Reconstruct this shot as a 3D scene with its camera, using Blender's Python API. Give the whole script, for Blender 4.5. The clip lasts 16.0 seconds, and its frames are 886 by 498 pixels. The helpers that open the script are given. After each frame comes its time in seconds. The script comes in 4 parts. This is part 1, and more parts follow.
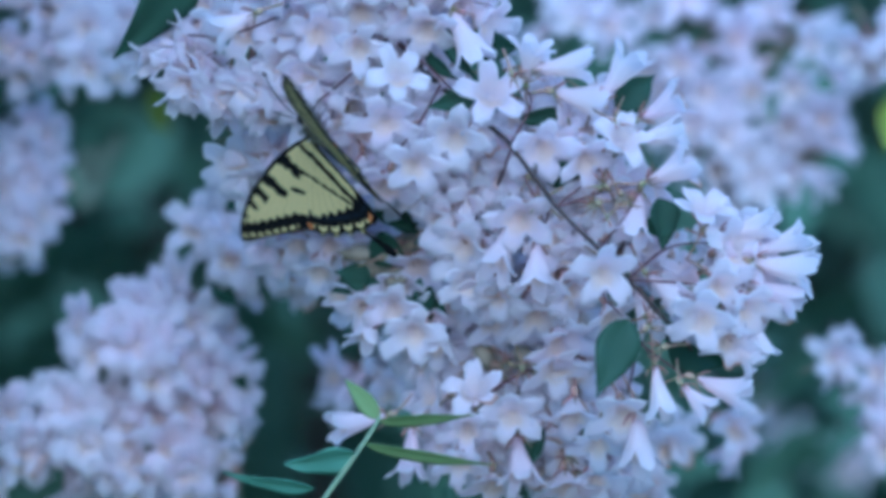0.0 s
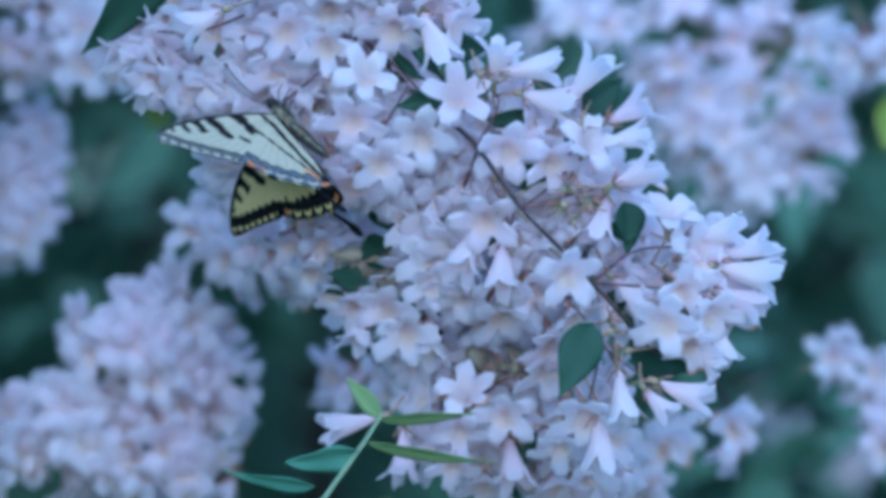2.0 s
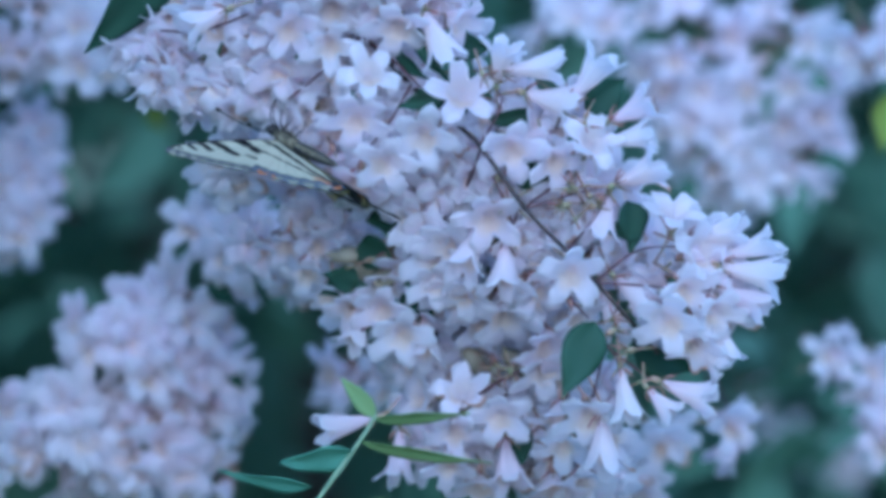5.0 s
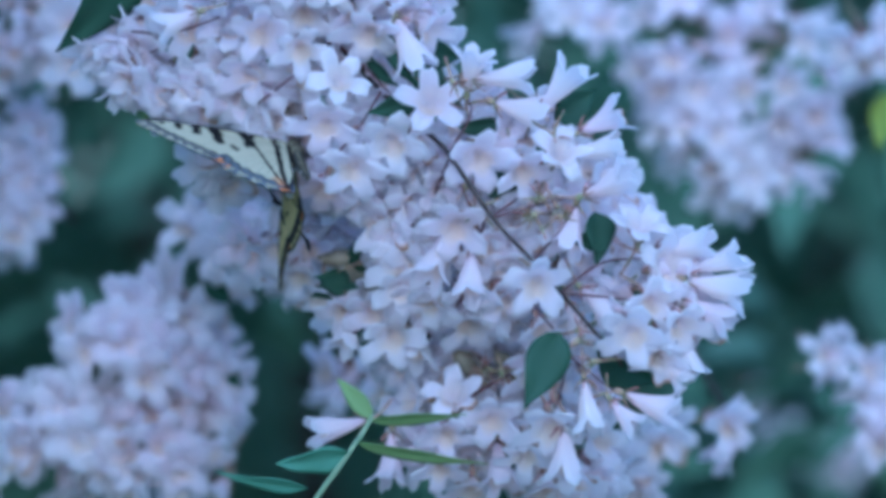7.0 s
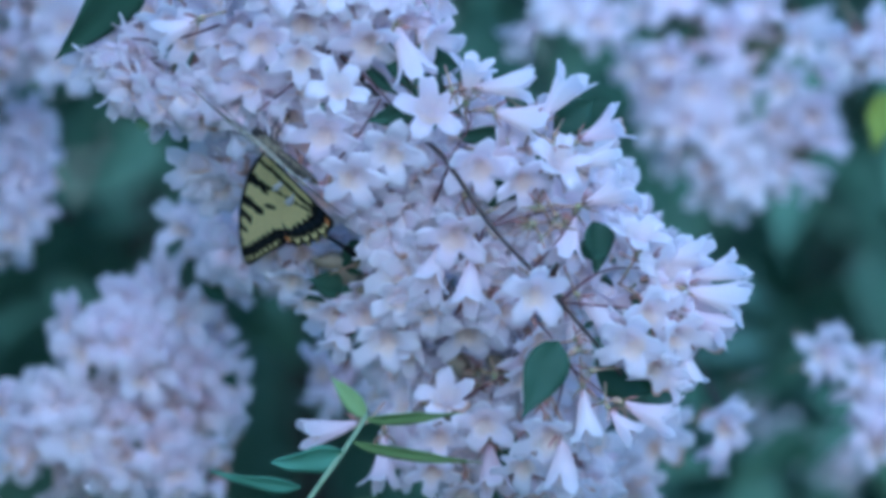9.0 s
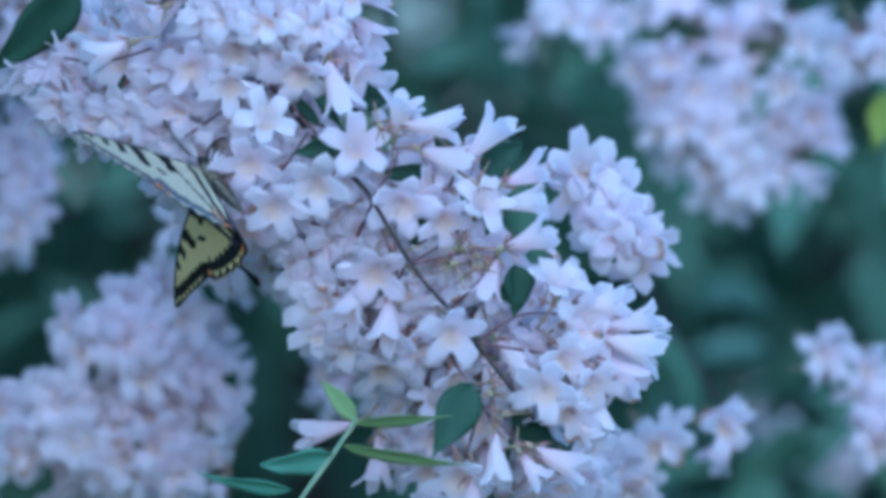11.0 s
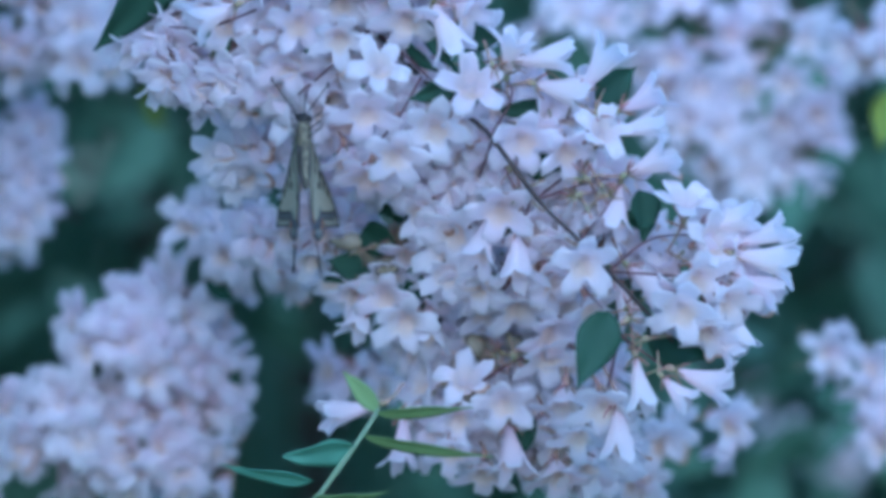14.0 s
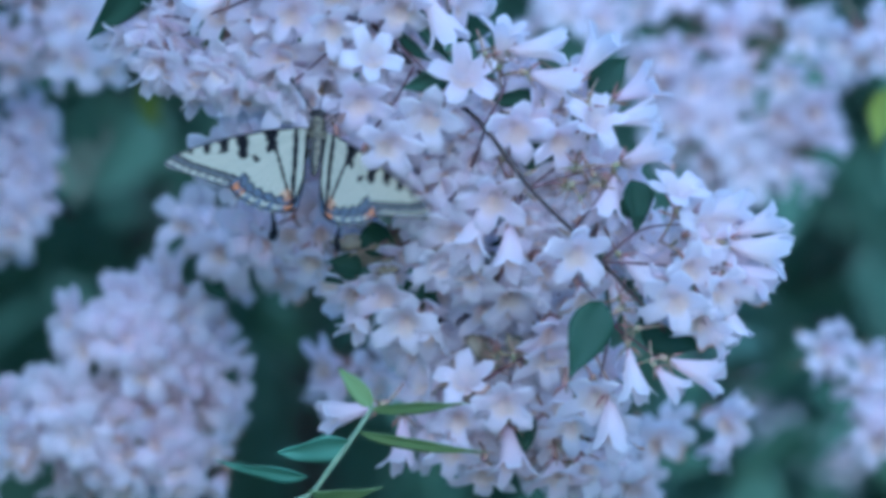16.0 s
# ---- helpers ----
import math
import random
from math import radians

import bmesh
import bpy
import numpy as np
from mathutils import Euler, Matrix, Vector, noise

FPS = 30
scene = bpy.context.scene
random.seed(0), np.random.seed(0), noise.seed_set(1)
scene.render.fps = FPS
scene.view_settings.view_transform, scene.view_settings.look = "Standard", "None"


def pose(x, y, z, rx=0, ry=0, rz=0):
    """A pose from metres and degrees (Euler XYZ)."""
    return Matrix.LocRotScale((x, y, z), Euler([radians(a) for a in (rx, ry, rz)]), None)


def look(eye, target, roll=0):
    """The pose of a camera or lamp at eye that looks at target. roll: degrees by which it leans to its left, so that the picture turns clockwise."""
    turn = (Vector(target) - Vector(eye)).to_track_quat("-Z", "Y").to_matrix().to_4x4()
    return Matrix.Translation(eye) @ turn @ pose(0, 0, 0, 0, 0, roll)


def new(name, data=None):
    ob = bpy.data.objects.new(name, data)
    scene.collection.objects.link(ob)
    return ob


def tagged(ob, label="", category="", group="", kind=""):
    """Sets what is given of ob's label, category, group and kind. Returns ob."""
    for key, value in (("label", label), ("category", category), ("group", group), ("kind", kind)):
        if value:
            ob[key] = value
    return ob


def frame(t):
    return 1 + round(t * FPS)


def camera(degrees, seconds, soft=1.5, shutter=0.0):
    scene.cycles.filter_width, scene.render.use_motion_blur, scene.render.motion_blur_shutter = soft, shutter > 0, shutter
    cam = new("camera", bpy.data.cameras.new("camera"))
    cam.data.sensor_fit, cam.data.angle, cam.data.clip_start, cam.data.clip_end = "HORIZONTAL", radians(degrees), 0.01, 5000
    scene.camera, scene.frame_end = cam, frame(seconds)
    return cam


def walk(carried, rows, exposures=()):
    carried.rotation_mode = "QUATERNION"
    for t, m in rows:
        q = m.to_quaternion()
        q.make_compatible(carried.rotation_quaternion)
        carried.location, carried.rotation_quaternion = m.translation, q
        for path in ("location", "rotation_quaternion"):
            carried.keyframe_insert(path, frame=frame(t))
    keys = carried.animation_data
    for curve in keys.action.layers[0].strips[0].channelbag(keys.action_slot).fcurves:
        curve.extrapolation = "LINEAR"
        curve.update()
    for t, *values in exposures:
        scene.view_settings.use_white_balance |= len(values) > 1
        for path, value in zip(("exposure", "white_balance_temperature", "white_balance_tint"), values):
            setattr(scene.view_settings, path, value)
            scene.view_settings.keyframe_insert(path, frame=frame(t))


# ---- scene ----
EYE = Vector((0, -1.5, 1.3))
HOME = Vector((0, 0, 1.3))          # the middle of the flowering branch
MM = 0.001

cam = camera(9.906, 16.0, soft=4.3, shutter=0.5)
cam.data.dof.use_dof = True
cam.data.dof.focus_distance = 1.5
cam.data.dof.aperture_fstop = 6.8

# seconds, how far the aim drifts across and up in mm
AIM = [(0, 0, 0), (0.5, 0, 0), (1, .25, 0), (1.5, .37, 0), (2, .5, -.13), (2.5, .5, -.27), (3, .51, -.27), (3.5, .51, -.27), (4, .75, -.27),
       (6.5, 1.77, -.64), (7, 2.15, -.64), (7.5, 2.27, -.51), (8, 2.54, -.51), (8.5, 2.66, -.76), (9, 3.17, -.76), (11.5, 2.79, -.63), (12, 2.54, -.76),
       (12.5, 2.27, -1.27), (13, 2.02, -1.28), (13.5, 1.9, -1.28), (14, 1.65, -1.27), (14.5, 2.02, -1.28), (15, 2.02, -1.28), (15.5, 2.28, -1.28), (16, 2.79, -1.78)]
walk(cam, [(t, look(EYE, HOME + Vector((x * MM, 0, z * MM)))) for t, x, z in AIM],
     [(0.0, 1.12, 4170, 7), (16.0, 1.12, 4170, 7)])

# ---- light: open shade under a high, slightly cool sky ----
SUN_UP, SUN_TURN = radians(28), radians(176)
world = bpy.data.worlds.new("sky")
scene.world = world
world.use_nodes = True
sky = world.node_tree.nodes.new("ShaderNodeTexSky")
sky.sky_type, sky.sun_disc, sky.sun_elevation, sky.sun_rotation = "NISHITA", False, SUN_UP, SUN_TURN
world.node_tree.links.new(sky.outputs[0], world.node_tree.nodes["Background"].inputs[0])
world.node_tree.nodes["Background"].inputs[1].default_value = 0.10
sun = new("sun", bpy.data.lights.new("sun", "SUN"))
sun.data.energy, sun.data.angle, sun.data.color = 0.95, radians(100), (0.96, 0.97, 0.93)
sun.matrix_world = look((0, 0, 0), (-math.sin(SUN_TURN) * math.cos(SUN_UP), -math.cos(SUN_TURN) * math.cos(SUN_UP), -math.sin(SUN_UP)))


# ---- materials ----
def shader(name, rough=0.5):
    m = bpy.data.materials.new(name)
    m.use_nodes = True
    t = m.node_tree
    b = t.nodes["Principled BSDF"]
    b.inputs["Roughness"].default_value = rough
    return m, t, b


def node(t, kind, **settings):
    n = t.nodes.new(kind)
    for k, v in settings.items():
        n.inputs[k.replace("_", " ")].default_value = v
    return n


def mixed(t, a, b, factor, blend="MIX"):
    """A colour mix; each of a, b, factor is a socket or a value."""
    n = t.nodes.new("ShaderNodeMix")
    n.data_type, n.blend_type = "RGBA", blend
    for slot, v in ((0, factor), (6, a), (7, b)):
        if isinstance(v, bpy.types.NodeSocket):
            t.links.new(v, n.inputs[slot])
        else:
            n.inputs[slot].default_value = v if slot == 0 else (*v, 1)
    return n.outputs[2]


def ranged(t, v, lo, hi, a=0.0, b=1.0):
    n = t.nodes.new("ShaderNodeMapRange")
    t.links.new(v, n.inputs[0])
    for i, x in enumerate((lo, hi, a, b)):
        n.inputs[i + 1].default_value = x
    return n.outputs[0]


def noise_of(t, scale, detail=3.0, coords="Object"):
    c = t.nodes.new("ShaderNodeTexCoord")
    n = node(t, "ShaderNodeTexNoise", Scale=scale, Detail=detail)
    t.links.new(c.outputs[coords], n.inputs["Vector"])
    return n.outputs["Fac"]


def bumped(t, b, height, strength, distance):
    n = node(t, "ShaderNodeBump", Strength=strength, Distance=distance)
    t.links.new(height, n.inputs["Height"])
    t.links.new(n.outputs[0], b.inputs["Normal"])


def thin(t, b, colour, share):
    """Lets part of the light through, as petals, leaves and wings do."""
    tr = t.nodes.new("ShaderNodeBsdfTranslucent")
    t.links.new(colour, tr.inputs[0])
    mx = t.nodes.new("ShaderNodeMixShader")
    mx.inputs[0].default_value = share
    t.links.new(b.outputs[0], mx.inputs[1])
    t.links.new(tr.outputs[0], mx.inputs[2])
    t.links.new(mx.outputs[0], t.nodes["Material Output"].inputs[0])


def petal_material():
    m, t, b = shader("petal", 0.55)
    a = t.nodes.new("ShaderNodeAttribute")
    a.attribute_name = "tone"                       # red: throat patch, green: along the flower, blue: fade
    sep = t.nodes.new("ShaderNodeSeparateColor")
    t.links.new(a.outputs["Color"], sep.inputs[0])
    info = t.nodes.new("ShaderNodeObjectInfo")
    base = mixed(t, (0.975, 0.945, 0.972), (0.975, 0.88, 0.945), ranged(t, info.outputs["Random"], 0.3, 1.0, 0.0, 0.7))
    base = mixed(t, base, (0.97, 0.83, 0.91), ranged(t, sep.outputs[1], 0.5, 0.0, 0.0, 0.4))
    base = mixed(t, base, (0.97, 0.955, 0.975), ranged(t, sep.outputs[1], 0.78, 1.0, 0.0, 0.7))
    base = mixed(t, base, (0.96, 0.76, 0.50), ranged(t, sep.outputs[0], 0.1, 1.0, 0.0, 0.55))
    base = mixed(t, base, (0.56, 0.30, 0.10), ranged(t, sep.outputs[2], 0.2, 1.0, 0.0, 0.85))
    base = mixed(t, base, (0.945, 0.91, 0.95), ranged(t, noise_of(t, 420.0), 0.5, 0.75, 0.0, 0.5))
    t.links.new(base, b.inputs["Base Color"])
    b.inputs["Specular IOR Level"].default_value = 0.25
    bumped(t, b, noise_of(t, 900.0, 2.0), 0.25, 0.0003)
    thin(t, b, base, 0.76)
    return m


def leaf_material(name, dark, light, rough=0.45, share=0.3):
    m, t, b = shader(name, rough)
    info = t.nodes.new("ShaderNodeObjectInfo")
    geo = t.nodes.new("ShaderNodeNewGeometry")
    base = mixed(t, dark, light, noise_of(t, 60.0))
    base = mixed(t, base, light, ranged(t, info.outputs["Random"], 0.0, 1.0, 0.0, 0.35))
    base = mixed(t, base, dark, ranged(t, geo.outputs["Random Per Island"], 0.3, 1.0, 0.0, 0.8))
    t.links.new(base, b.inputs["Base Color"])
    b.inputs["Specular IOR Level"].default_value = 0.25
    bumped(t, b, noise_of(t, 500.0, 4.0), 0.3, 0.0006)
    thin(t, b, base, share)
    return m


def plain_material(name, dark, light, scale, rough, bump=0.3, reach=0.0005):
    m, t, b = shader(name, rough)
    base = mixed(t, dark, light, ranged(t, noise_of(t, scale, 5.0), 0.3, 0.7))
    t.links.new(base, b.inputs["Base Color"])
    bumped(t, b, noise_of(t, scale * 6, 3.0), bump, reach)
    return m


PETAL = petal_material()
CALYX = plain_material("calyx", (0.24, 0.27, 0.13), (0.42, 0.19, 0.18), 220, 0.6)
LEAF = leaf_material("leaf", (0.034, 0.08, 0.048), (0.058, 0.12, 0.07), 0.6)
YOUNG = leaf_material("young_leaf", (0.26, 0.38, 0.16), (0.36, 0.48, 0.18), 0.45, 0.4)
FAR_LEAF = leaf_material("shrub_leaf", (0.13, 0.225, 0.15), (0.20, 0.34, 0.205), 0.5, 0.35)
PALE_LEAF = leaf_material("pale_shrub_leaf", (0.14, 0.25, 0.19), (0.22, 0.36, 0.28), 0.5, 0.35)
TEAL_LEAF = leaf_material("blue_green_leaf", (0.15, 0.33, 0.23), (0.22, 0.42, 0.29), 0.45, 0.4)
YELLOW_LEAF = leaf_material("yellowing_leaf", (0.22, 0.30, 0.05), (0.34, 0.40, 0.06), 0.5, 0.4)
BARK = plain_material("bark", (0.028, 0.021, 0.019), (0.075, 0.054, 0.045), 250, 0.8, 0.6, 0.001)
TWIG = plain_material("twig", (0.07, 0.035, 0.04), (0.17, 0.08, 0.085), 400, 0.7)
WILTED = plain_material("wilted_petal", (0.20, 0.185, 0.125), (0.36, 0.31, 0.22), 160, 0.8)
SHOOT = plain_material("green_stem", (0.17, 0.25, 0.14), (0.25, 0.33, 0.20), 200, 0.55)
SOIL = plain_material("soil", (0.035, 0.026, 0.018), (0.10, 0.075, 0.05), 25, 0.95, 0.8, 0.01)
GRASS = plain_material("lawn", (0.03, 0.07, 0.02), (0.07, 0.13, 0.04), 3.0, 0.9, 0.8, 0.03)


# ---- building helpers ----
def place(x, up, deep=0.0):
    """A point by mm across and up from the middle of the branch, and mm behind it."""
    return Vector((x * MM, deep * MM, up * MM))


def mesh_of(name, bm, material, smooth=True):
    me = bpy.data.meshes.new(name)
    for f in bm.faces:
        f.smooth = smooth
    bm.to_mesh(me)
    bm.free()
    for m in (material if isinstance(material, (list, tuple)) else [material]):
        me.materials.append(m)
    return me


def link(name, me, parent=None, m=None, label=""):
    ob = new(name, me)
    ob.parent = parent
    if m is not None:
        ob.matrix_basis = m
    return tagged(ob, label)


def part(name, bm, material, parent, label="", m=None):
    return link(name, mesh_of(name, bm, material), parent, m, label)


def glide(points, steps):
    """A smooth line through the points (Catmull-Rom)."""
    p = [Vector(q) for q in points]
    p = [p[0] * 2 - p[1], *p, p[-1] * 2 - p[-2]]
    line = []
    for i in range(1, len(p) - 2):
        a, b, c, d = p[i - 1:i + 3]
        for k in range(steps):
            u = k / steps
            line.append(0.5 * (2 * b + (c - a) * u + (2 * a - 5 * b + 4 * c - d) * u * u + (3 * b - a - 3 * c + d) * u ** 3))
    return line + [p[-2]]


def tube(bm, line, r0, r1, sides=7, wobble=0.0):
    """A tapered stem along a line, closed at both ends."""
    rings, n = [], len(line)
    for i, q in enumerate(line):
        way = (line[min(i + 1, n - 1)] - line[max(i - 1, 0)]).normalized()
        side = way.cross(Vector((0.31, 0.87, 0.38))).normalized()
        up = way.cross(side)
        r = r0 + (r1 - r0) * i / (n - 1)
        r *= 1 + wobble * noise.noise(q * 90)
        rings.append([bm.verts.new(q + (side * math.cos(a) + up * math.sin(a)) * r) for a in (2 * math.pi * k / sides for k in range(sides))])
    for a, b in zip(rings, rings[1:]):
        for k in range(sides):
            bm.faces.new((a[k], a[(k + 1) % sides], b[(k + 1) % sides], b[k]))
    bm.faces.new(rings[0][::-1])
    bm.faces.new(rings[-1])


def stem(name, parent, points, r0, r1, material, steps=6, sides=7, label=""):
    bm = bmesh.new()
    tube(bm, glide(points, steps), r0, r1, sides, 0.25)
    return part(name, bm, material, parent, label)


def ball(bm, at, r, rings=6, sides=8, squash=(1, 1, 1)):
    rows = [[bm.verts.new(at + Vector((math.sin(a) * math.cos(b) * squash[0], math.sin(a) * math.sin(b) * squash[1], math.cos(a) * squash[2])) * r)
             for b in (2 * math.pi * k / sides for k in range(sides))] for a in (math.pi * i / rings for i in range(1, rings))]
    for a, b in zip(rows, rows[1:]):
        for k in range(sides):
            bm.faces.new((a[k], b[k], b[(k + 1) % sides], a[(k + 1) % sides]))
    for row, z in ((rows[0], 1), (rows[-1], -1)):
        tip = bm.verts.new(at + Vector((0, 0, z * squash[2])) * r)
        for k in range(sides):
            bm.faces.new((tip, row[k], row[(k + 1) % sides]) if z > 0 else (tip, row[(k + 1) % sides], row[k]))


# ---- flowers ----
def flower_mesh(seed, trumpet):
    """A bell-shaped corolla with five flaring lobes, an outer and an inner skin. The mouth is at the origin and faces +z."""
    rnd = random.Random(seed)
    length, mouth = (rnd.uniform(9, 11) * MM, rnd.uniform(3.6, 4.2) * MM) if trumpet else (rnd.uniform(3.8, 4.8) * MM, rnd.uniform(3.3, 3.9) * MM)
    lobe = [rnd.uniform(4.9, 5.9) * MM * (1.12 if k in (2, 3, 4) else 0.95) for k in range(5)]     # the three lower lobes are longer
    flare = [radians(rnd.uniform(14, 52) if trumpet else rnd.uniform(52, 92)) for _ in range(5)]
    twist = [rnd.uniform(-0.4, 0.4) for _ in range(5)]
    ripple = rnd.uniform(0, 6)
    brown = rnd.random() < 0.16
    brown_lobe = rnd.randrange(5)
    around, along, out = 45, 6, 5
    bm = bmesh.new()
    tone = bm.loops.layers.float_color.new("tone")
    skins = []
    for inner in (False, True):
        rows, tones = [], {}
        for i in range(along + out + 1):
            row = []
            for k in range(around):
                a = 2 * math.pi * k / around
                petal = int(k * 5 / around)
                u = (k * 5 / around) % 1 * 2 - 1
                if i <= along:
                    s = i / along
                    bell = (0.85 if trumpet else 1.25) * MM + (mouth - (0.85 if trumpet else 1.25) * MM) * (0.9 * s ** 0.95 + 0.1 * s ** 3 if trumpet else 0.85 * s ** 0.85 + 0.15 * s ** 2)
                    bell *= 1 + 0.05 * math.cos(5 * a) * s
                    z, r, g = -length * (1 - s) * (0.6 if inner and not trumpet else 1), bell - (0.12 * MM if inner else 0), 0.62 * s
                    q = Vector((r * math.cos(a), r * math.sin(a) - 0.3 * MM * math.sin(math.pi * s), z))
                else:
                    s = (i - along) / out
                    reach = lobe[petal] * (0.1 + 0.9 * (1 - abs(u) ** 2.6) ** 0.6) * (1 + 0.08 * math.sin(u * 6 + ripple * 3 + petal * 2) + 0.04 * math.sin(u * 17 + petal))
                    bend = flare[petal]
                    r = mouth + reach * s * math.sin(bend * (0.6 + 0.4 * s)) - (0.12 * MM if inner else 0)
                    z = reach * s * math.cos(bend * (0.55 + 0.45 * s)) + (0.1 * MM if inner else 0)
                    z += 0.55 * MM * s * (math.sin(u * 2.2 + ripple + petal) + twist[petal] * 3 * u) + 0.4 * MM * u * u * s
                    squeeze = a - math.pi * u / 5 * (1 - (mouth / max(r, mouth)) ** 0.4)
                    q = Vector((r * math.cos(squeeze), r * math.sin(squeeze), z))
                    g = 0.62 + 0.38 * s
                v = bm.verts.new(q)
                low = max(0.0, math.cos(a + math.pi / 2))      # the lower side of the throat is stained
                throat = (0.4 + 0.6 * low) * min(1.0, max(0.0, (0.80 - g) / 0.2)) if inner else 0.0
                old = max(0.0, (g - 0.86) / 0.14) * (1 if brown and petal == brown_lobe else 0)
                tones[v] = (throat, g, old, 1)
                row.append(v)
            rows.append(row)
        for a, b in zip(rows, rows[1:]):
            for k in range(around):
                q = (a[k], a[(k + 1) % around], b[(k + 1) % around], b[k])
                f = bm.faces.new(q[::-1] if inner else q)
                for lp in f.loops:
                    lp[tone] = tones[lp.vert]
        skins.append((rows, tones))
    (outer, t0), (inside, t1) = skins
    for k in range(around):
        n = (k + 1) % around
        f = bm.faces.new((outer[-1][k], outer[-1][n], inside[-1][n], inside[-1][k]))
        for lp in f.loops:
            lp[tone] = t0.get(lp.vert) or t1[lp.vert]
    bm.faces.new(outer[0][::-1])
    for lp in bm.faces.new(inside[0]).loops:
        lp[tone] = (0.5, 0.0, 0.0, 1)
    return mesh_of("flower", bm, PETAL), length


def calyx_mesh(length, seed):
    """The small bristly calyx and the stalk behind it."""
    rnd = random.Random(seed)
    bm = bmesh.new()
    base = Vector((0, 0, -length))
    ball(bm, base - Vector((0, 0, 2.0 * MM)), 1.1 * MM, 6, 8, (1, 1, 1.6))
    for k in range(5):
        a = 2 * math.pi * k / 5 + rnd.uniform(-0.2, 0.2)
        w = Vector((math.cos(a), math.sin(a), 0))
        tube(bm, [base - Vector((0, 0, 0.4 * MM)) + w * MM, base + w * 2.8 * MM + Vector((0, 0, 1.2 * MM)), base + w * 3.9 * MM + Vector((0, 0, 2.8 * MM))], 0.42 * MM, 0.12 * MM, 5)
    bow = Vector((rnd.uniform(-3, 3), rnd.uniform(-3, 3), 0)) * MM
    tube(bm, [base - Vector((0, 0, 2.4 * MM)), base - Vector((0, 0, 5 * MM)) + bow * 0.4, base - Vector((0, 0, rnd.uniform(8, 11) * MM)) + bow * 1.4], 0.45 * MM, 0.36 * MM, 6)
    return mesh_of("calyx", bm, CALYX)


FLOWERS = []
for kind in range(28):
    corolla, tube_length = flower_mesh(100 + kind, kind >= 14)
    FLOWERS.append((corolla, calyx_mesh(tube_length, 300 + kind)))


def flower(parent, at, aim, size, rnd):
    """One flower whose mouth is at that place and faces along aim."""
    aim = Vector(aim).normalized()
    size *= 1.0 if aim.y > -0.45 else 1.1
    corolla, calyx = FLOWERS[rnd.randrange(14) + (14 if aim.y > -0.45 else 0)]
    turn = Vector(aim).to_track_quat("Z", "Y").to_matrix().to_4x4()
    m = Matrix.Translation(at) @ turn @ Matrix.Rotation(rnd.uniform(-0.7, 0.7), 4, "Z") @ Matrix.Diagonal((size * rnd.uniform(0.84, 1.0), size * rnd.uniform(0.84, 1.0), size * rnd.uniform(0.85, 1.1), 1))
    ob = link("flower", corolla, parent, m)
    link("calyx", calyx, ob)
    return ob


def wilted_mesh(seed):
    """A shrivelled corolla: a crumpled, closed bell."""
    rnd = random.Random(seed)
    bm = bmesh.new()
    ball(bm, Vector((0, 0, -4 * MM)), 4.2 * MM, 9, 14, (0.75, 0.65, 1.35))
    for v in bm.verts:
        v.co *= 1 + 0.45 * noise.noise(v.co * 420 + Vector((seed, 0, 0))) + rnd.uniform(-0.06, 0.06)
    return mesh_of("wilted_flower", bm, WILTED)


WILTS = [wilted_mesh(500 + k) for k in range(4)]


def aimed(angle, face):
    a, w = radians(angle), math.sqrt(max(0.0, 1 - face * face))
    return Vector((math.cos(a) * w, -face, math.sin(a) * w))


def flowers_at(parent, rows, rnd, deep=0.0):
    for x, up, d, angle, face, size in rows:
        flower(parent, place(x, up, d + deep), aimed(angle, face) + Vector((rnd.uniform(-.06, .06), 0, rnd.uniform(-.06, .06))), size, rnd)


def flowers_in(parent, blobs, count, rnd, size=(0.9, 1.1), spare=None):
    """Flowers strewn over the outer side of rounded clusters: (across, up, behind, half width, half height, half depth) in mm; none where spare(across, up) holds."""
    area = [b[3] * b[4] for b in blobs]
    for _ in range(count):
        x, up, d, rx, rz, ry = rnd.choices(blobs, area)[0]
        while True:
            n = Vector((rnd.gauss(0, 1), rnd.gauss(0, 1), rnd.gauss(0, 1))).normalized()
            if n.y < 0.45:
                break
        k = rnd.uniform(0.72, 1.0)
        if spare and spare(x + n.x * rx * k, up + n.z * rz * k):
            continue
        aim = Vector((n.x * 1.0, n.y * 0.8 - 0.55, n.z * 0.7 - 0.18)) + Vector((rnd.uniform(-.4, .4), rnd.uniform(-.4, .2), rnd.uniform(-.4, .3)))
        flower(parent, place(x + n.x * rx * k, up + n.z * rz * k, d + n.y * ry * k), aim.normalized(), rnd.uniform(*size), rnd)


